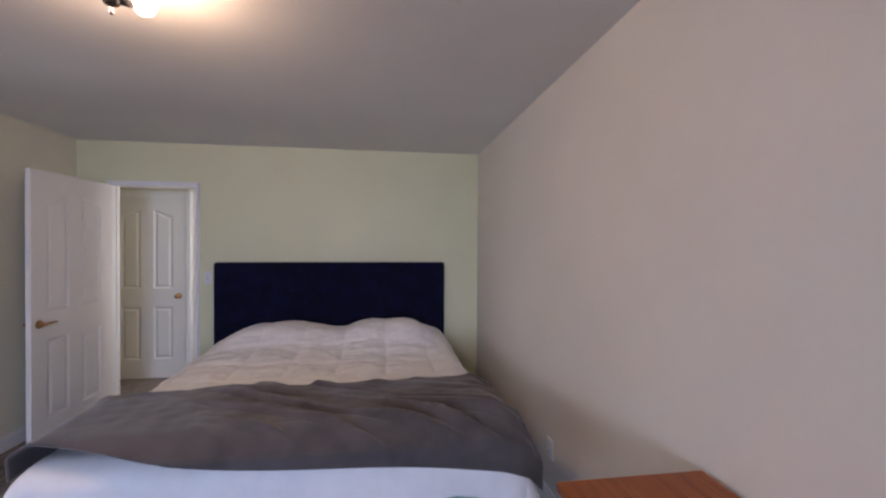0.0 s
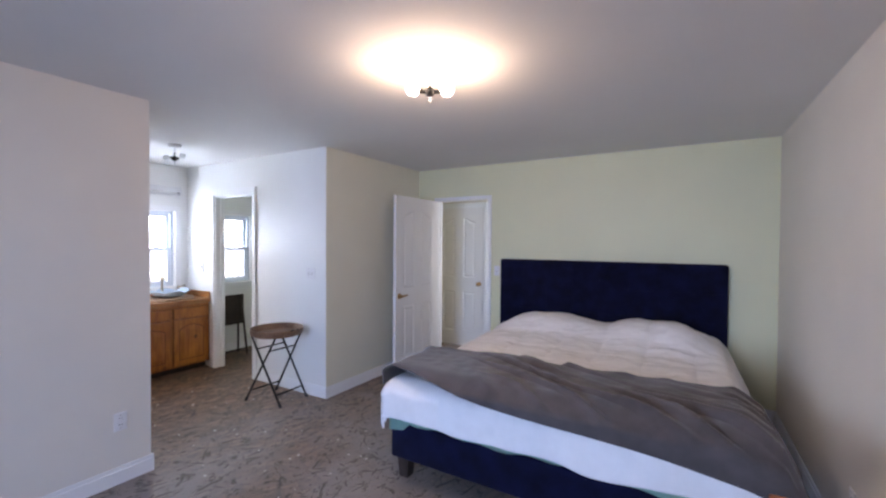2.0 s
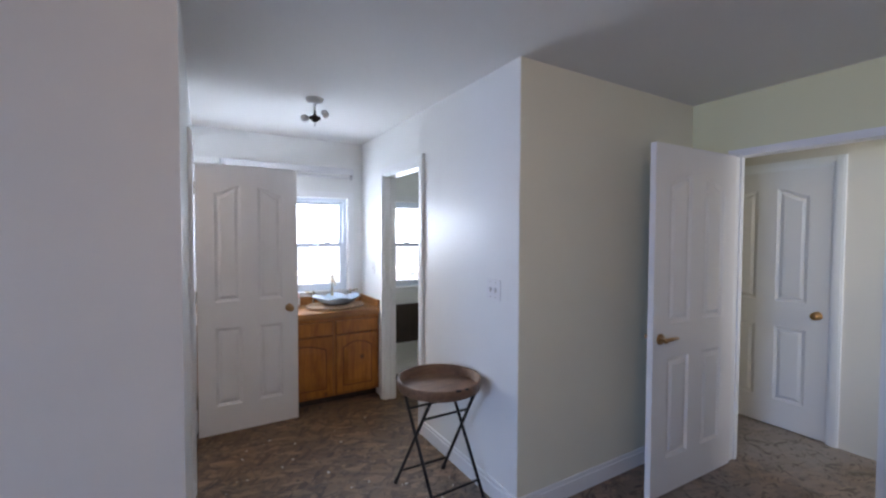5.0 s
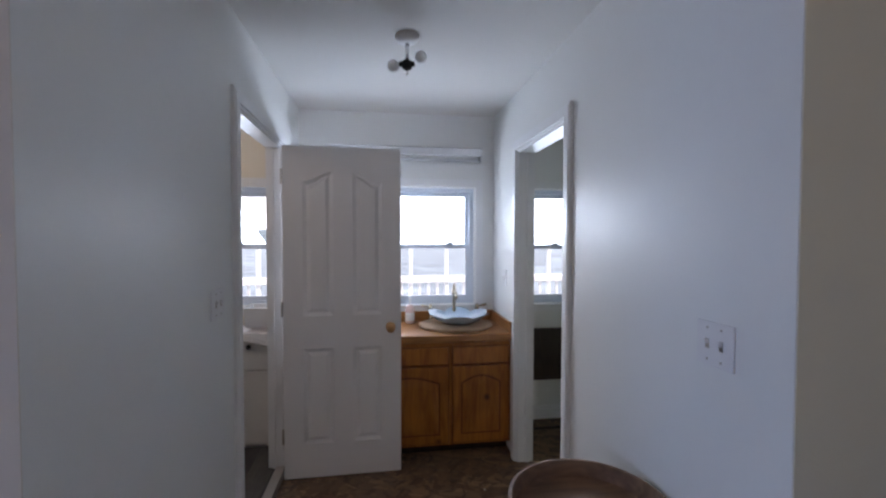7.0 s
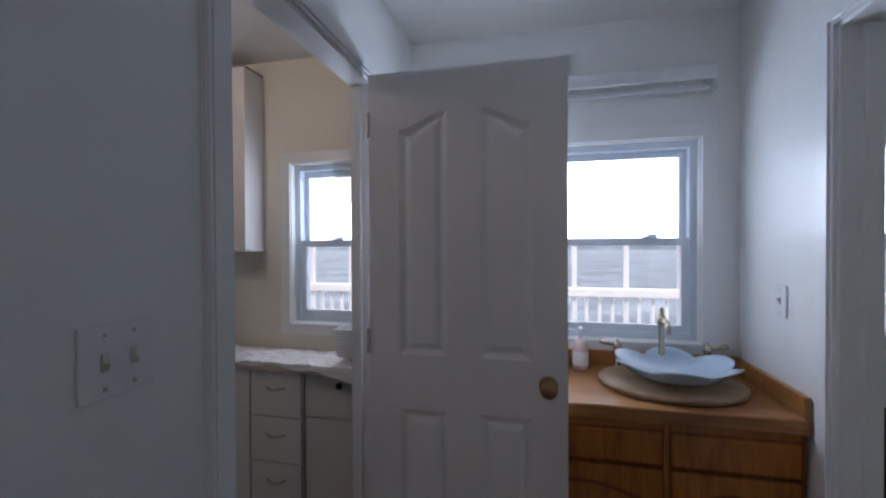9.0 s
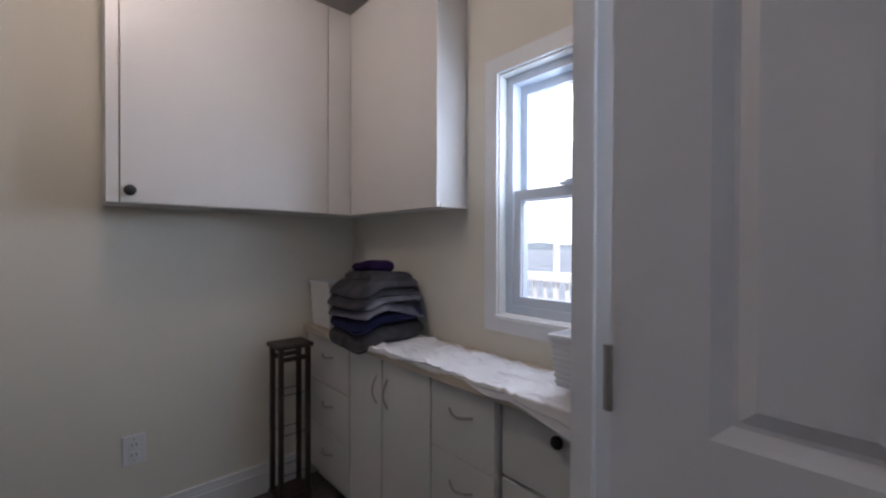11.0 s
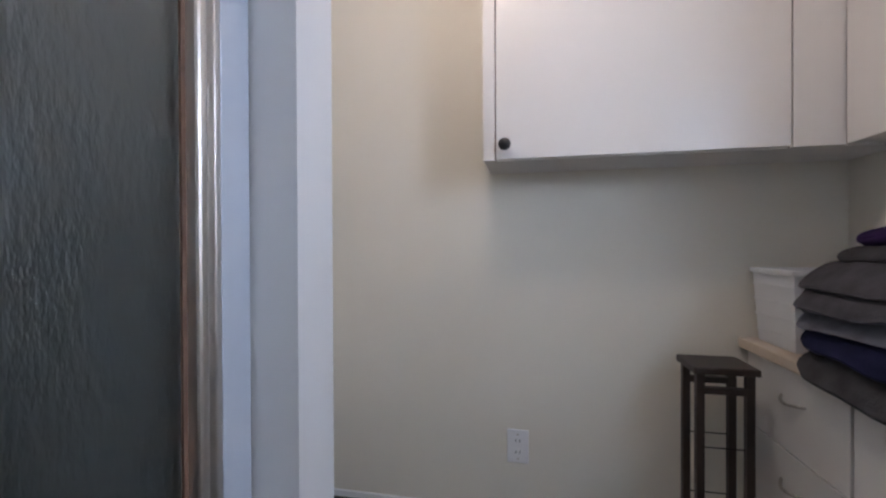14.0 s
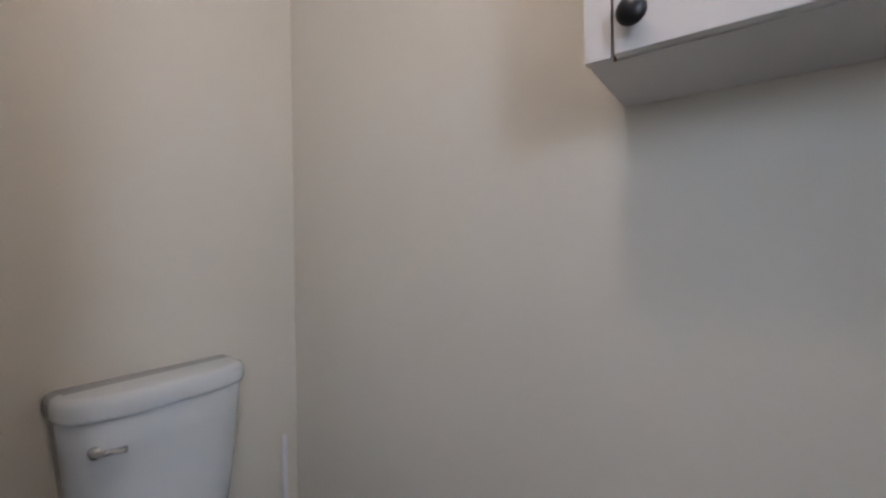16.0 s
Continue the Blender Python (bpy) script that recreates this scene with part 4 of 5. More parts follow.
def petal_basin(cx, cy, z0, rx, ry, height, lobes):
    """A shallow bowl whose rim rises and flares in pointed petals; the wall has thickness."""
    bm = bmesh.new()
    seg = 96
    prof = [(0.36, 0.0), (0.52, 0.06), (0.76, 0.42), (0.95, 0.88), (1.0, 0.98), (0.995, 1.03), (0.965, 1.0), (0.90, 0.80), (0.70, 0.42), (0.45, 0.17), (0.10, 0.12)]
    rings = []
    for r, h in prof:
        ring = []
        for i in range(seg):
            a = 2 * math.pi * i / seg
            lobe = abs(math.cos(lobes * a / 2 + 0.35))
            k = 1 + 0.22 * h * h * (lobe ** 0.7 - 0.72)
            lift = 0.024 * h * h * (lobe - 0.6)
            ring.append(bm.verts.new((cx + rx * r * k * math.cos(a), cy + ry * r * k * math.sin(a), z0 + height * h + lift)))
        rings.append(ring)
    for p, q in zip(rings, rings[1:]):
        for i in range(seg):
            j = (i + 1) % seg
            bm.faces.new((p[i], p[j], q[j], q[i]))
    bm.faces.new(rings[0][::-1]), bm.faces.new(rings[-1])
    return bm


bs = thing("vessel_basin", (SX - 0.01, 2.985, TOPZ + 0.026), "pale blue ceramic vessel basin with a scalloped petal rim", "basin")
part("bowl", petal_basin(SX - 0.005, 2.985, TOPZ + 0.026, 0.195, 0.225, 0.072, 6), M_BASIN, bs, "", True)
part("drain", lathe(bmesh.new(), (SX - 0.005, 2.985, TOPZ + 0.0345), [(0.026, 0.0), (0.026, 0.003), (0.018, 0.005), (0.001, 0.004)], 20), M_STEEL, bs, "metal drain ring", True)
fc = thing("faucet", (-4.875, 2.985, TOPZ), "polished nickel-brass bridge faucet with two lever handles", "faucet")
fx = -4.885
bm = bmesh.new()
lathe(bm, (fx, 2.985, TOPZ), [(0.026, 0.0), (0.024, 0.012), (0.014, 0.022), (0.012, 0.20), (0.018, 0.215), (0.018, 0.245), (0.009, 0.26), (0.012, 0.275), (0.004, 0.29)], 20)
part("column", bm, M_STEEL, fc, "", True)
bm = bmesh.new()
pts = [(fx, 1.055), (fx + 0.04, 1.08), (fx + 0.085, 1.07), (fx + 0.105, 1.035)]
for p, q in zip(pts, pts[1:]):
    tube(bm, (p[0], 2.985, p[1]), (q[0], 2.985, q[1]), 0.010)
    ball(bm, (q[0], 2.985, q[1]), 0.010, seg=12)
part("spout", bm, M_STEEL, fc, "", True)
for hy, k in ((2.80, -1), (3.165, 1)):
    bm = bmesh.new()
    lathe(bm, (fx + 0.01, hy, TOPZ), [(0.024, 0.0), (0.022, 0.012), (0.012, 0.03), (0.012, 0.09), (0.018, 0.10), (0.016, 0.125), (0.006, 0.14)], 18)
    tube(bm, (fx + 0.01, hy, 0.955), (fx + 0.02, hy + k * 0.075, 0.97), 0.007, 0.010)
    part("lever_handle", bm, M_STEEL, fc, "", True)
sp = thing("soap_bottle", (-4.86, 2.64, TOPZ), "pinkish pump soap bottle by the window", "bottle")
part("bottle", lathe(bmesh.new(), (-4.86, 2.64, TOPZ), [(0.030, 0.0), (0.034, 0.008), (0.034, 0.10), (0.026, 0.13), (0.012, 0.142)], 22), M_SOAP, sp, "", True)
bm = bmesh.new()
tube(bm, (-4.86, 2.64, 0.978), (-4.86, 2.64, 1.02), 0.009)
box(bm, -4.872, -4.82, 2.632, 2.648, 1.018, 1.032)
part("pump", bm, M_PLASTIC, sp)
part("bottle_label", lathe(bmesh.new(), (-4.86, 2.64, 0.86), [(0.0345, 0.0), (0.0348, 0.002), (0.0348, 0.06), (0.0345, 0.062)], 22), M_PLASTIC, sp, "pale label")

# curtain rod over the vestibule window
rd = thing("curtain_rod", (WX, 2.59, 2.12), "white double curtain rod above the vestibule window", "curtain rod")
part("wide_rod", B(WX + 0.075, WX + 0.09, 2.02, 3.20, 2.115, 2.178, bevel=0.006), M_ROD, rd)
part("thin_rod", B(WX + 0.04, WX + 0.052, 2.04, 3.18, 2.078, 2.10, bevel=0.003), M_ROD, rd)
for y in (2.02, 3.186):
    part("return", B(WX, WX + 0.076, y, y + 0.014, 2.08, 2.176, bevel=0.003), M_ROD, rd)

# ---- bathroom ----
CX = -4.66
UNITS = [("drawers", 0.075, 0.50), ("door", 0.505, 0.755), ("door", 0.76, 1.05), ("drawers", 1.055, 1.335)]
for k, (kind_, a, b) in enumerate(UNITS):
    d = thing("base_cabinet", ((CX + WX) / 2, (a + b) / 2, FZ), "white laminate base unit with " + ("three drawers" if kind_ == "drawers" else "one door") + " under the bathroom counter", "cabinet", "bathroom base units")
    part("body", B(WX + 0.006, CX - 0.018, a, b, 0.125, 0.80), M_CAB, d)
    part("toe_kick", B(WX + 0.006, CX - 0.06, a, b, FZ, 0.125), M_CAB, d)
    if kind_ == "drawers":
        for z0, z1 in ((0.13, 0.345), (0.349, 0.57), (0.574, 0.80)):
            fr = part("drawer_front", B(CX - 0.018, CX, a + 0.002, b - 0.002, z0, z1, bevel=0.0015), M_CAB, d)
            bm = bmesh.new()
            yc, zc = (a + b) / 2, z1 - 0.085
            if k == 0:
                yc = 0.30
            n = 8
            pp = [(CX + 0.022 * math.sin(math.pi * i / n), yc - 0.05 + 0.10 * i / n, zc - 0.006 * math.sin(math.pi * i / n)) for i in range(n + 1)]
            for p, q in zip(pp, pp[1:]):
                tube(bm, p, q, 0.0042, seg=8), ball(bm, q, 0.0043, seg=8)
            part("handle", bm, M_NICKEL, fr, "curved nickel pull", True)
    else:
        fr = part("cabinet_door", B(CX - 0.018, CX, a + 0.002, b - 0.002, 0.13, 0.80, bevel=0.0015), M_CAB, d)
        bm = bmesh.new()
        yc = b - 0.035 if k == 1 else a + 0.035
        n = 8
        pp = [(CX + 0.022 * math.sin(math.pi * i / n), yc, 0.61 + 0.11 * i / n) for i in range(n + 1)]
        for p, q in zip(pp, pp[1:]):
            tube(bm, p, q, 0.0042, seg=8), ball(bm, q, 0.0043, seg=8)
        part("handle", bm, M_NICKEL, fr, "curved nickel pull", True)
d = thing("tilt_out_hamper", ((CX + WX) / 2, 1.53, FZ), "white laminate hamper unit with a dark round knob", "cabinet")
part("body", B(WX + 0.006, CX - 0.035, 1.345, YB - 0.004, FZ, 0.80), M_CAB, d)
part("lower_panel", B(CX - 0.035, CX - 0.018, 1.347, YB - 0.006, 0.07, 0.575, bevel=0.002), M_CAB, d)
fr = part("upper_panel", B(CX - 0.035, CX - 0.018, 1.347, YB - 0.006, 0.585, 0.795, bevel=0.002), M_CAB, d)
part("knob", ball(bmesh.new(), (CX - 0.002, 1.535, 0.745), 0.017, 0.8, 1, 1), M_IRON, fr, "dark round knob", True)
cb = part("bathroom_countertop", B(WX + 0.005, CX + 0.022, 0.06, YB - 0.004, 0.80, 0.832, bevel=0.004), M_COUNTER, None)
tagged(cb, "beige laminate bathroom countertop", "countertop")


EDGE = CX + 0.026


def sheet_fn(start, reach, rise, seed):
    def fn(u, v, a, b):
        back = WX + start + 0.022 * noise2(v, seed, 5.0) + 0.012 * noise2(v, seed, 17.0)
        drop = reach + 0.010 * math.sin(v * 8.5 + seed) + 0.020 * noise2(v, seed, 6.5) + 0.06 * max(0.0, min(1.0, (v - 1.40) / 0.26)) ** 1.6
        s = back + a * (EDGE + drop - back)
        over = max(0.0, s - EDGE)
        crease = 0.011 * max(0.0, 0.16 - abs(noise2(s * 0.8 + v * 0.3, v, 5.5, seed))) / 0.16 + 0.006 * max(0.0, 0.14 - abs(noise2(s + 0.5 * v, v - s, 12.0, seed + 3))) / 0.14
        curl = 0.010 * max(0.0, a - 0.93) / 0.07 * max(0.0, noise2(v, seed + 9, 6.0) + 0.2)
        return min(s, EDGE) + 0.16 * over + 0.004 * math.sin(v * 19 + seed), v, 0.837 + rise - 0.95 * over + crease * (1 if over < 0.01 else 0.4) + curl
    return fn


cloth("counter_cover", M_COVER, 0, 1, 70, 0.66, YB - 0.02, 150, sheet_fn(0.05, 0.014, 0.0, 1.3), 0.002, "crumpled white plastic sheet covering the bathroom counter", "cover")
cloth("counter_cover", M_COVER, 0, 1, 60, 0.93, YB - 0.024, 120, sheet_fn(0.085, 0.006, 0.005, 1.5), 0.002, "second white sheet lying creased over the counter cover", "cover")

# wall cabinets in an L
d = thing("wall_cabinet", (-4.32, 0.17, 1.382), "white laminate wall cabinet with a dark round knob", "wall cabinet")
part("body", B(-4.94, -3.852, 0.059, 0.275, 1.382, 2.36), M_CAB, d)
part("face_stile", B(-3.885, -3.85, 0.275, 0.291, 1.382, 2.36), M_CAB, d)
fr = part("cabinet_door", B(-4.662, -3.889, 0.276, 0.293, 1.384, 2.36, bevel=0.0015), M_CAB, d)
part("filler", B(-4.785, -4.666, 0.275, 0.291, 1.382, 2.36), M_CAB, d)
bm = tube(bmesh.new(), (-3.915, 0.293, 1.425), (-3.915, 0.306, 1.425), 0.008)
ball(bm, (-3.915, 0.314, 1.425), 0.019, 1, 0.65, 1)
part("knob", bm, M_BLACK, fr, "dark round knob", True)
part("gap", B(-4.666, -4.662, 0.274, 0.2765, 1.382, 2.36), M_GAP, d)
part("gap", B(-3.889, -3.885, 0.274, 0.2765, 1.382, 2.36), M_GAP, d)
part("hinge", B(-3.886, -3.882, 0.289, 0.296, 1.86, 1.92), M_NICKEL, d)
d = thing("wall_cabinet", (-4.86, 0.61, 1.382), "white laminate wall cabinet beside the bathroom window", "wall cabinet")
part("body", B(-4.94, -4.80, 0.293, 0.936, 1.386, 2.36), M_CAB, d)
part("cabinet_door", B(-4.799, -4.782, 0.296, 0.938, 1.382, 2.36, bevel=0.0015), M_CAB, d)
part("bottom_rail", B(-4.94, -4.80, 0.936, 0.944, 1.382, 1.395), M_CAB, d)
part("top_gap", B(-4.94, -4.79, 0.293, 0.936, 2.36, 2.37), M_GAP, d, "dark gap above the doors")

# towels, folded one on another


def towel_leaf(bm, x0, x1, y0, y1, z, t, seed, skew, flap):
    """One folded leaf of a towel: a soft pad with an uneven outline that sags past the counter's edge."""
    cx, cy, hx, hy = (x0 + x1) / 2, (y0 + y1) / 2, (x1 - x0) / 2, (y1 - y0) / 2
    na, radii = 56, (0.0, 0.3, 0.52, 0.68, 0.80, 0.89, 0.95, 0.985, 1.0)
    sheets = []
    for side in (1, -1):
        rings = []
        for r in radii[1:]:
            ring = []
            for i in range(na):
                a = 2 * math.pi * i / na
                ca, sa = math.cos(a), math.sin(a)
                k = r * (1 + 0.05 * noise2(ca * 1.5 + seed, sa * 1.5, 1.3, seed))
                u, v = k * math.copysign(abs(ca) ** 0.38, ca), k * math.copysign(abs(sa) ** 0.38, sa)
                x, y = cx + hx * u + skew * hy * v, cy + hy * v - skew * hx * u
                thick = t / 2 * (1 - r ** 4.5) ** 0.5 * (1 + 0.25 * noise2(x, y, 14, seed))
                sag = -1.6 * max(0.0, x - CX + 0.05) ** 1.5 - 0.05 * max(0.0, v - 0.75) * (0.5 + noise2(x, 0.3, 9, seed))
                if flap:
                    sag -= 0.11 * max(0.0, v - 0.55) * max(0.0, 0.4 - u)
                ring.append(bm.verts.new((x, y, z + t / 2 + side * thick + sag + 0.022 * noise2(x, y, 5.5, seed * 0.12))))
            rings.append(ring)
        mid = bm.verts.new((cx, cy, z + t / 2 + side * t / 2 + 0.022 * noise2(cx, cy, 5.5, seed * 0.12)))
        for i in range(na):
            j = (i + 1) % na
            bm.faces.new((mid, rings[0][i], rings[0][j]))
            for p, q in zip(rings, rings[1:]):
                bm.faces.new((p[i], p[j], q[j], q[i]))
        sheets.append(rings[-1])
    for i in range(na):
        j = (i + 1) % na
        bm.faces.new((sheets[0][i], sheets[0][j], sheets[1][j], sheets[1][i]))


TOWELS = (
    (3, -4.93, -4.605, 0.36, 0.735, 0.072, 1, "folded charcoal bath towel"),
    (1, -4.93, -4.612, 0.36, 0.73, 0.066, 1, "folded navy bath towel"),
    (2, -4.93, -4.608, 0.35, 0.735, 0.050, 2, "folded light grey bath towel"),
    (0, -4.925, -4.600, 0.36, 0.705, 0.070, 2, "folded dark grey bath towel"),
    (3, -4.905, -4.675, 0.40, 0.67, 0.042, 1, "folded charcoal hand towel"),
    (4, -4.845, -4.70, 0.44, 0.60, 0.046, 1, "crumpled purple hand towel"),
)
z = 0.834
for k, (mt, x0, x1, y0, y1, h, leaves, text) in enumerate(TOWELS):
    bm = bmesh.new()
    for q in range(leaves):
        d0 = 0.010 * noise2(k * 1.7, q * 2.3, 1.0, 6.0)
        towel_leaf(bm, x0 + 0.006 * q, x1 - 0.012 * q + d0, y0, y1 - 0.008 * ((q + k) % 2) + d0, z + h * q / leaves - 0.002, h / leaves * (1.32 if leaves > 1 else 1.10), k * 2.7 + q * 0.4, 0.05 * math.sin(k * 2.1), k == 2 and q == 0)
    tw = part("towel", bm, M_TOWELS[mt], None, "", True)
    tagged(tw, text + " in the stack on the counter", "towel", "stack of towels")
    z += h * 0.95


def ribbed_bin(name, x0, x1, y0, y1, z0, z1, ribs, label):
    d = thing(name, ((x0 + x1) / 2, (y0 + y1) / 2, z0), label, "basket")
    bm = bmesh.new()
    t = 0.006
    k = 0.012
    for a in ((x0, x0 + t, y0, y1), (x1 - t, x1, y0, y1), (x0 + t, x1 - t, y0, y0 + t), (x0 + t, x1 - t, y1 - t, y1)):
        box(bm, *a, z0, z1)
    box(bm, x0, x1, y0, y1, z0, z0 + t)
    for v in bm.verts:
        f = (z1 - v.co.z) / (z1 - z0)
        v.co.x += (-k if v.co.x > (x0 + x1) / 2 else k) * f
        v.co.y += (-k if v.co.y > (y0 + y1) / 2 else k) * f
    part("shell", bm, M_PLASTIC, d)
    part("rim", box(bmesh.new(), x0 - 0.006, x0 + t, y0 - 0.006, y1 + 0.006, z1 - 0.014, z1, bevel=0.003), M_PLASTIC, d)
    part("rim", box(bmesh.new(), x1 - t, x1 + 0.006, y0 - 0.006, y1 + 0.006, z1 - 0.014, z1, bevel=0.003), M_PLASTIC, d)
    part("rim", box(bmesh.new(), x0 + t, x1 - t, y0 - 0.006, y0 + t, z1 - 0.014, z1, bevel=0.003), M_PLASTIC, d)
    part("rim", box(bmesh.new(), x0 + t, x1 - t, y1 - t, y1 + 0.006, z1 - 0.014, z1, bevel=0.003), M_PLASTIC, d)
    for i in range(ribs):
        zz = z0 + (z1 - z0) * (i + 0.7) / (ribs + 0.8)
        f = (z1 - zz) / (z1 - z0) * k
        bm = bmesh.new()
        box(bm, x0 + f - 0.003, x1 - f + 0.003, y0 + f - 0.003, y0 + f, zz, zz + 0.006), box(bm, x0 + f - 0.003, x1 - f + 0.003, y1 - f, y1 - f + 0.003, zz, zz + 0.006)
        box(bm, x1 - f, x1 - f + 0.003, y0 + f, y1 - f, zz, zz + 0.006), box(bm, x0 + f - 0.003, x0 + f, y0 + f, y1 - f, zz, zz + 0.006)
        part("rib", bm, M_PLASTIC, d)
    return d


ribbed_bin("plastic_bin", -4.915, -4.668, 0.085, 0.29, 0.834, 1.055, 4, "white ribbed plastic bin behind the towels")
ribbed_bin("plastic_basket", -4.905, -4.70, 1.49, 1.712, 0.868, 1.005, 8, "white woven-look plastic basket on the covered counter")

# toilet-paper rack
d = thing("paper_rack", (-4.49, 0.26, FZ), "tall narrow espresso wooden toilet-paper rack", "rack")
x0, x1, y0, y1 = -4.585, -4.440, 0.155, 0.28
part("top_board", B(x0 - 0.01, x1 + 0.01, y0 - 0.01, y1 + 0.01, 0.768, 0.788, bevel=0.004), M_DARKWOOD, d)
part("base_board", B(x0 - 0.005, x1 + 0.005, y0 - 0.005, y1 + 0.005, FZ + 0.02, FZ + 0.06, bevel=0.003), M_DARKWOOD, d)
for lx in (x0, x1 - 0.021):
    for ly in (y0, y1 - 0.021):
        part("post", B(lx, lx + 0.021, ly, ly + 0.021, FZ, 0.768, bevel=0.002), M_DARKWOOD, d)
for ly in (y0, y1 - 0.02):
    part("rail", B(x0 + 0.021, x1 - 0.021, ly, ly + 0.018, 0.712, 0.73), M_DARKWOOD, d)
for zz in (0.20, 0.38, 0.56):
    for ly in (y0 + 0.012, y1 - 0.012):
        part("wire", tube(bmesh.new(), (x0 + 0.02, ly, zz), (x1 - 0.02, ly, zz), 0.002, seg=6), M_IRON, d)

# shower front
d = thing("shower_enclosure", (-3.62, 1.45, FZ), "aluminium-framed shower with dark obscured glass", "shower")
part("curb", B(-3.60, -3.50, 0.974, YB - 0.004, FZ, 0.11, bevel=0.006), M_PLASTIC, d)
part("jamb_gap", B(-3.558, -3.50, 0.974, 0.979, 0.11, 2.2), M_RUBBER, d, "dark joint beside the jamb")
part("jamb_strip", B(-3.564, -3.50, 0.979, 1.040, 0.11, 2.2, bevel=0.002), M_JAMB, d, "pale blue jamb strip")
bm = bmesh.new()
box(bm, -3.566, -3.50, 1.0405, 1.054, 0.11, 1.95, bevel=0.003), box(bm, -3.553, -3.50, 1.054, 1.068, 0.11, 1.95), box(bm, -3.570, -3.50, 1.068, 1.086, 0.11, 1.95, bevel=0.005)
part("frame_post", bm, M_ALU, d, "ribbed aluminium post")
part("gasket", B(-3.552, -3.53, 1.0862, 1.0935, 0.14, 1.92), M_GAP, d, "brown glazing strip")
part("frame_post", B(-3.572, -3.52, 1.69, YB - 0.005, 0.11, 1.95), M_ALU, d)
part("top_rail", B(-3.572, -3.52, 1.086, 1.69, 1.92, 1.95), M_ALU, d)
part("bottom_rail", B(-3.572, -3.52, 1.086, 1.69, 0.11, 0.14), M_ALU, d)
part("glass", B(-3.548, -3.540, 1.0937, 1.692, 0.138, 1.922), M_SHOWER, d, "dark obscured glass")

# toilet in the alcove
d = thing("toilet", (-3.05, 0.48, FZ), "white two-piece toilet in the alcove behind the shower", "toilet")


def tank_loop(bm, z, grow, n=36):
    """A rounded, bow-fronted outline against the wall behind the toilet."""
    ring = []
    for i in range(n):
        a = math.pi * (-0.5 + i / (n - 1))
        x = -2.818 - (0.146 + grow) * math.copysign(abs(math.cos(a)) ** 0.42, math.cos(a))
        ring.append(bm.verts.new((x, 0.480 + (0.188 + grow) * math.copysign(abs(math.sin(a)) ** 0.62, math.sin(a)), z)))
    return ring


def tank_shape(levels):
    bm = bmesh.new()
    loops = [tank_loop(bm, z, g) for z, g in levels]
    for p, q in zip(loops, loops[1:]):
        for i in range(len(p)):
            j = (i + 1) % len(p)
            bm.faces.new((p[i], p[j], q[j], q[i]))
    bm.faces.new(loops[0][::-1]), bm.faces.new(loops[-1])
    return bm


part("tank", tank_shape(((0.40, -0.045), (0.42, -0.032), (0.55, -0.016), (0.70, -0.004), (0.772, 0.0))), M_CERAMIC, d, "", True)
part("tank_lid", tank_shape(((0.7725, 0.002), (0.775, 0.007), (0.782, 0.0095), (0.806, 0.009), (0.817, 0.005), (0.822, -0.004), (0.8235, -0.012))), M_CERAMIC, d, "", True)
bm = tube(bmesh.new(), (-2.955, 0.625, 0.715), (-2.972, 0.625, 0.715), 0.011)
tube(bm, (-2.974, 0.632, 0.715), (-2.978, 0.575, 0.708), 0.006, 0.007)
part("flush_lever", bm, M_CHROME, d, "chrome flush lever", True)
part("bowl", lathe(bmesh.new(), (-3.12, 0.48, FZ), [(0.11, 0.0), (0.12, 0.06), (0.10, 0.18), (0.15, 0.30), (0.185, 0.38), (0.18, 0.395), (0.13, 0.38), (0.001, 0.25)], 32), M_CERAMIC, d, "", True)
part("seat", lathe(bmesh.new(), (-3.12, 0.48, 0.398), [(0.19, 0.0), (0.195, 0.012), (0.185, 0.03), (0.001, 0.034)], 32), M_PLASTIC, d, "", True)
part("pedestal", B(-3.1, -2.83, 0.38, 0.58, FZ, 0.40, bevel=0.03), M_CERAMIC, d, "", True)
d = thing("toilet_brush", (-2.87, 0.14, FZ), "white toilet brush with a slim handle standing in the corner", "toilet brush")
part("holder", lathe(bmesh.new(), (-2.87, 0.14, FZ), [(0.045, 0.0), (0.05, 0.01), (0.042, 0.12), (0.02, 0.13)], 20), M_PLASTIC, d, "", True)
part("handle", tube(bmesh.new(), (-2.87, 0.14, 0.13), (-2.845, 0.125, 0.53), 0.010, 0.008), M_PLASTIC, d, "", True)

# ---- side room ----
d = thing("folding_table", (-4.45, 3.85, 0), "dark wooden folding tray table leaning by the side-room wall", "table")
part("tabletop", B(-4.74, -4.715, 3.44, 3.93, 0.40, 0.80, bevel=0.008), M_DARKWOOD, d)
for y in (3.50, 3.88):
    part("leg", tube(bmesh.new(), (-4.70, y, 0.78), (-4.60, y + 0.02, 0.0), 0.013), M_DARKWOOD, d)
    part("leg", tube(bmesh.new(), (-4.76, y, 0.78), (-4.80, y + 0.02, 0.0), 0.013), M_DARKWOOD, d)
part("stretcher", tube(bmesh.new(), (-4.61, 3.50, 0.08), (-4.61, 3.90, 0.08), 0.010), M_DARKWOOD, d)
skirting("baseboard", "y", WX, YR + 0.12, YH, 1)
bm = bmesh.new()
d = thing("ceiling_vent", (-4.8, 4.22, CZ), "small framed ceiling vent in the side room", "vent")
for a in ((-4.93, -4.66, 4.08, 4.105), (-4.93, -4.66, 4.335, 4.36), (-4.93, -4.905, 4.105, 4.335), (-4.685, -4.66, 4.105, 4.335)):
    part("frame", B(*a, CZ - 0.018, CZ, bevel=0.003), M_COUNTER, d)
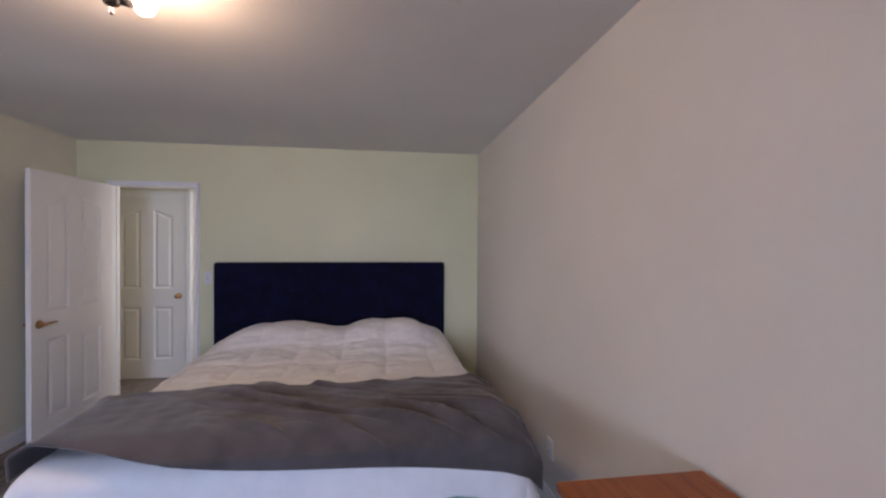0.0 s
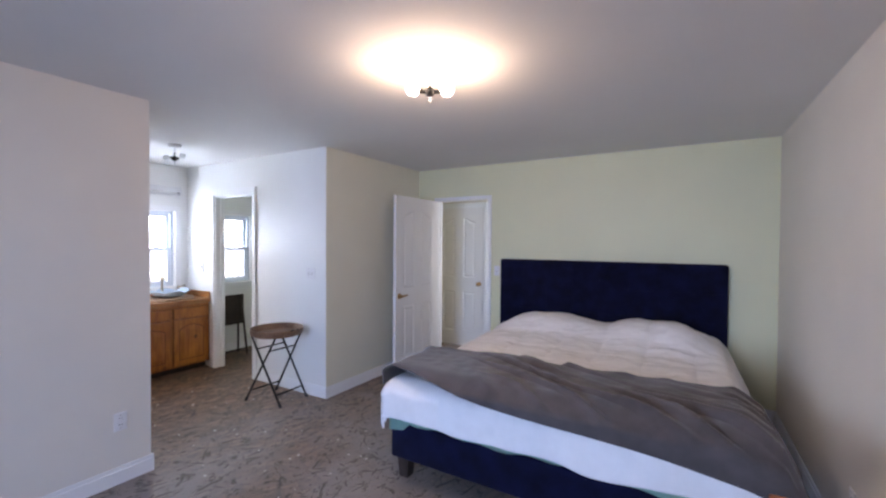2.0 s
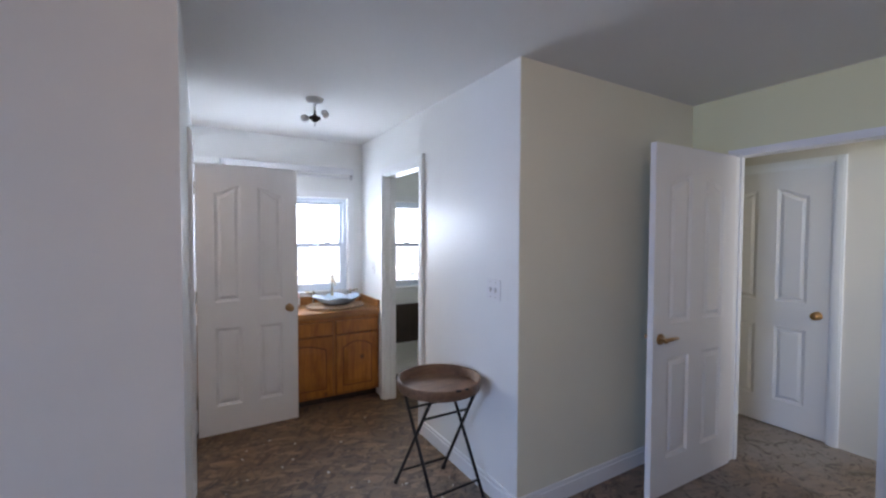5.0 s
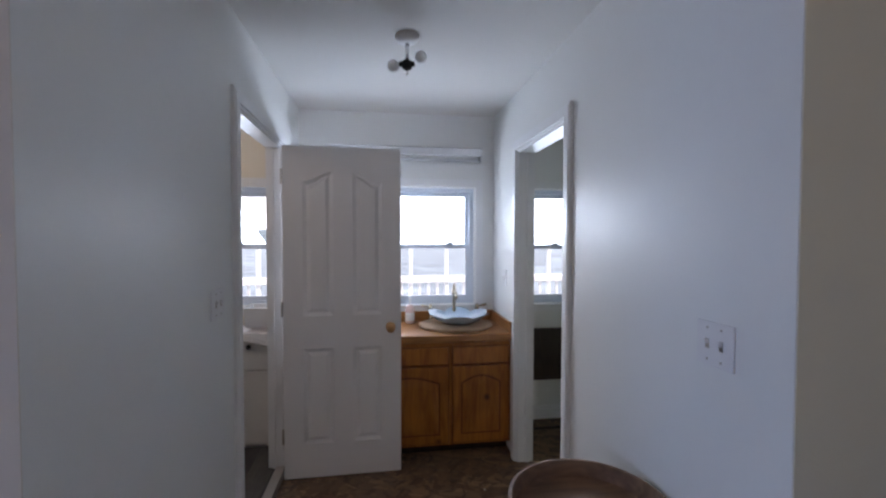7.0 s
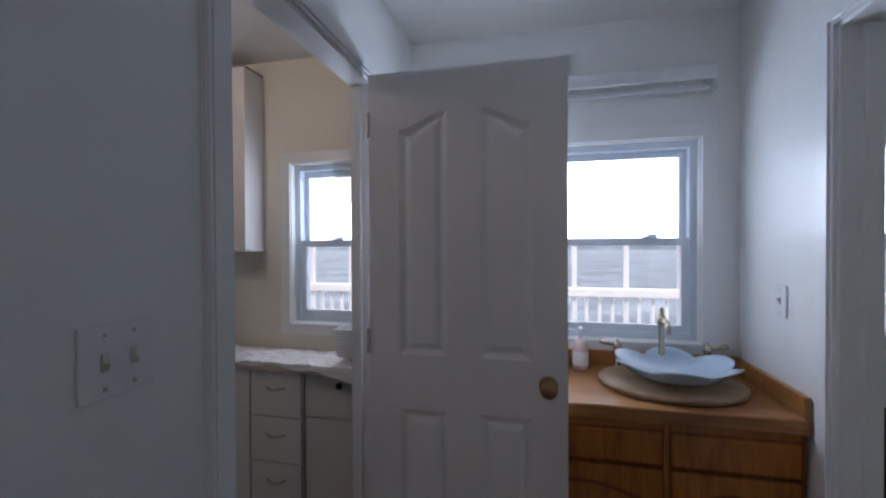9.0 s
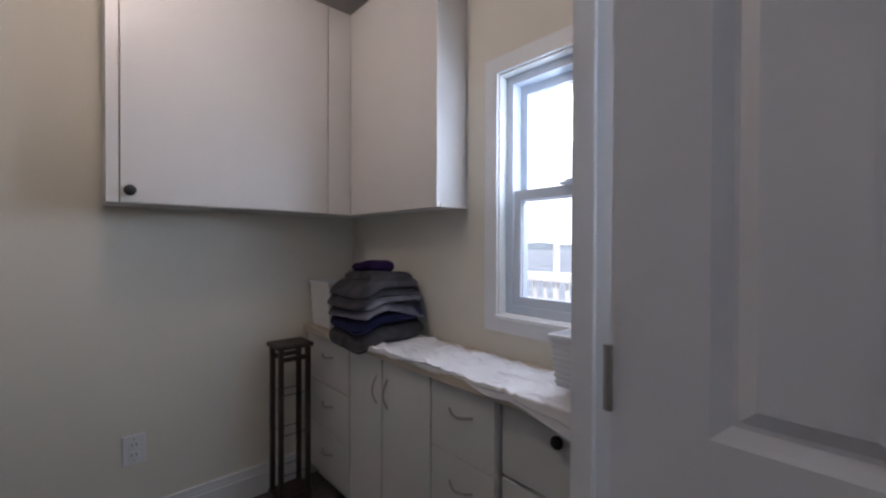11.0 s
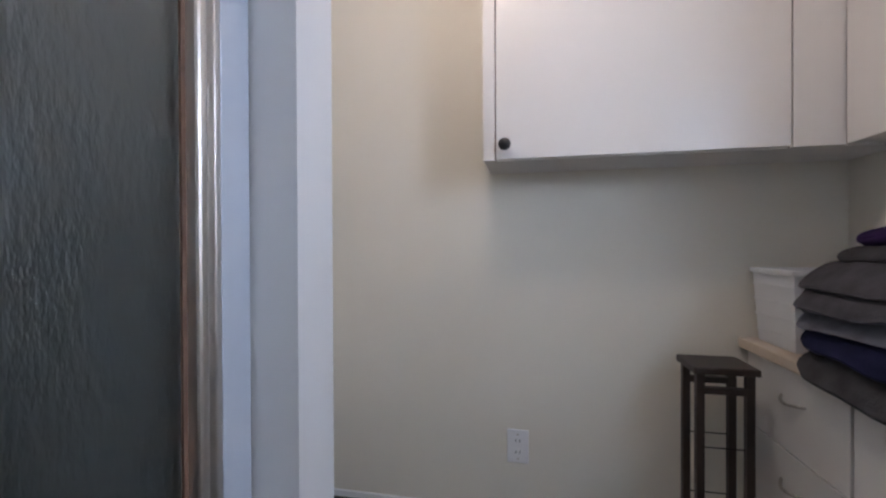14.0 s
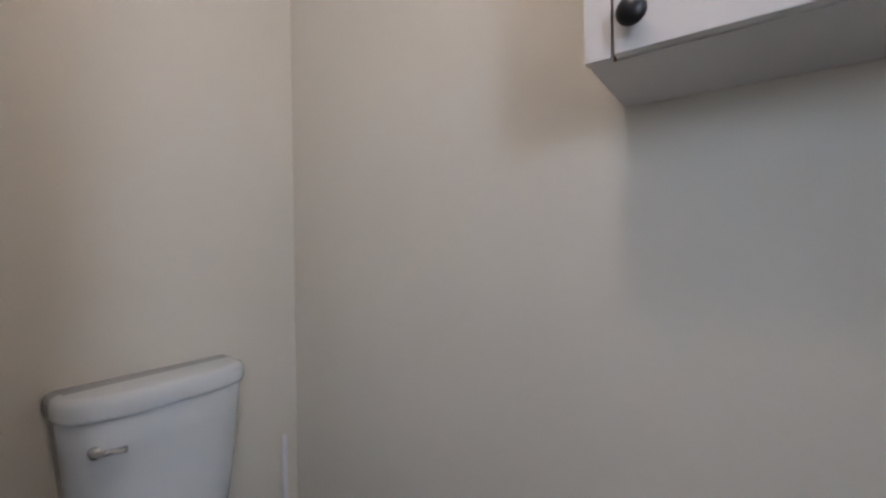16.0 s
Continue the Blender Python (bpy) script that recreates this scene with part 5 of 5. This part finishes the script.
for i in range(6):
    part("slat", B(-4.90, -4.69, 4.115 + 0.037 * i, 4.138 + 0.037 * i, CZ - 0.012, CZ - 0.002), M_COUNTER, d)

# ---- outside ----
bm = bmesh.new()
bmesh.ops.create_grid(bm, x_segments=40, y_segments=40, size=1500, matrix=pose(-20, 0, -0.9))
structure("ground", bm, M_GROUND, "dry grassy ground reaching to the horizon", "ground")
structure("deck", B(-7.3, -5.2, -2.8, 8.0, -0.2, -0.05), M_DECKFLOOR, "painted deck outside the windows", "deck")
rl = thing("deck_railing", (-7.1, 3, -0.05), "white painted deck railing with slim balusters", "railing")
part("top_rail", B(-7.14, -7.04, -2.4, 7.9, 0.90, 0.985, bevel=0.008), M_DECK, rl)
part("bottom_rail", B(-7.12, -7.06, -2.4, 7.9, 0.03, 0.09), M_DECK, rl)
for i in range(22):
    y = -2.4 + 0.47 * i
    part("post", B(-7.115, -7.065, y, y + 0.045, -0.05, 1.41, bevel=0.004), M_DECK, rl)
    for k in (1, 2, 3):
        part("baluster", B(-7.107, -7.075, y + 0.1175 * k + 0.006, y + 0.1175 * k + 0.036, 0.09, 0.90), M_DECK, rl)
bm = bmesh.new()
n = 120
low = [bm.verts.new((-170 + 6 * math.sin(i * 0.3), -340 + 6 * i, -1)) for i in range(n)]
hi = [bm.verts.new((-185, -340 + 6 * i, 3.2 + 2.0 * noise2(i * 0.11, 0.5) + 1.2 * noise2(i * 0.63, 2.5) + 0.6 * noise2(i * 2.1, 4.0))) for i in range(n)]
for i in range(n - 1):
    bm.faces.new((low[i], low[i + 1], hi[i + 1], hi[i]))
structure("backdrop", bm, M_HILL, "far wooded hillside beyond the deck", "backdrop", True)

bm = bmesh.new()
lo = [bm.verts.new((-260 + 0.0016 * (25 * k) ** 2, 25 * k, -2)) for k in range(-14, 15)]
up = [bm.verts.new((v.co.x + 30, v.co.y, 240)) for v in lo]
for k in range(len(lo) - 1):
    bm.faces.new((lo[k], lo[k + 1], up[k + 1], up[k]))
structure("backdrop", bm, M_CLOUD, "bright hazy white sky beyond the hill", "backdrop")

# ---- dust flecks and plaster crumbs on the bare floor ----
rng = random.Random(4)
bm = bmesh.new()
for i in range(70):
    x, y = rng.uniform(-4.1, -1.2), rng.uniform(1.9, 3.25)
    s = rng.uniform(0.003, 0.011)
    bmesh.ops.create_cube(bm, size=1, matrix=pose(x, y, s * 0.15, 0, 0, rng.uniform(0, 180)) @ Matrix.Diagonal((s * 1.6, s, s * 0.3, 1)))
tagged(part("plaster_crumbs", bm, M_FILLED), "pale plaster crumbs scattered on the bare floor", "debris", kind="stuff")

# ---- planks of the bathroom floor ----
PLANKS = {}
for row in range(12):
    y0 = 0.052 + 0.142 * row
    y1 = min(y0 + 0.140, YB + 0.043)
    cuts = [WX + 0.002] + [c for c in (WX + 0.30 + 0.37 * (row % 3) + 0.92 * k for k in range(4)) if c < -2.95] + [-2.812]
    for a, b in zip(cuts, cuts[1:]):
        size = (round(b - a - 0.002, 3), round(y1 - y0, 3))
        if size not in PLANKS:
            bm = B(-size[0] / 2, size[0] / 2, -size[1] / 2, size[1] / 2, -0.006, 0.0)
            me = bpy.data.meshes.new("plank")
            bm.to_mesh(me)
            bm.free()
            me.materials.append(M_PLANK)
            PLANKS[size] = me
        ob = new("plank", PLANKS[size])
        ob.matrix_world = pose((a + b) / 2, (y0 + y1) / 2, FZ)
        ob.parent = BATHFLOOR
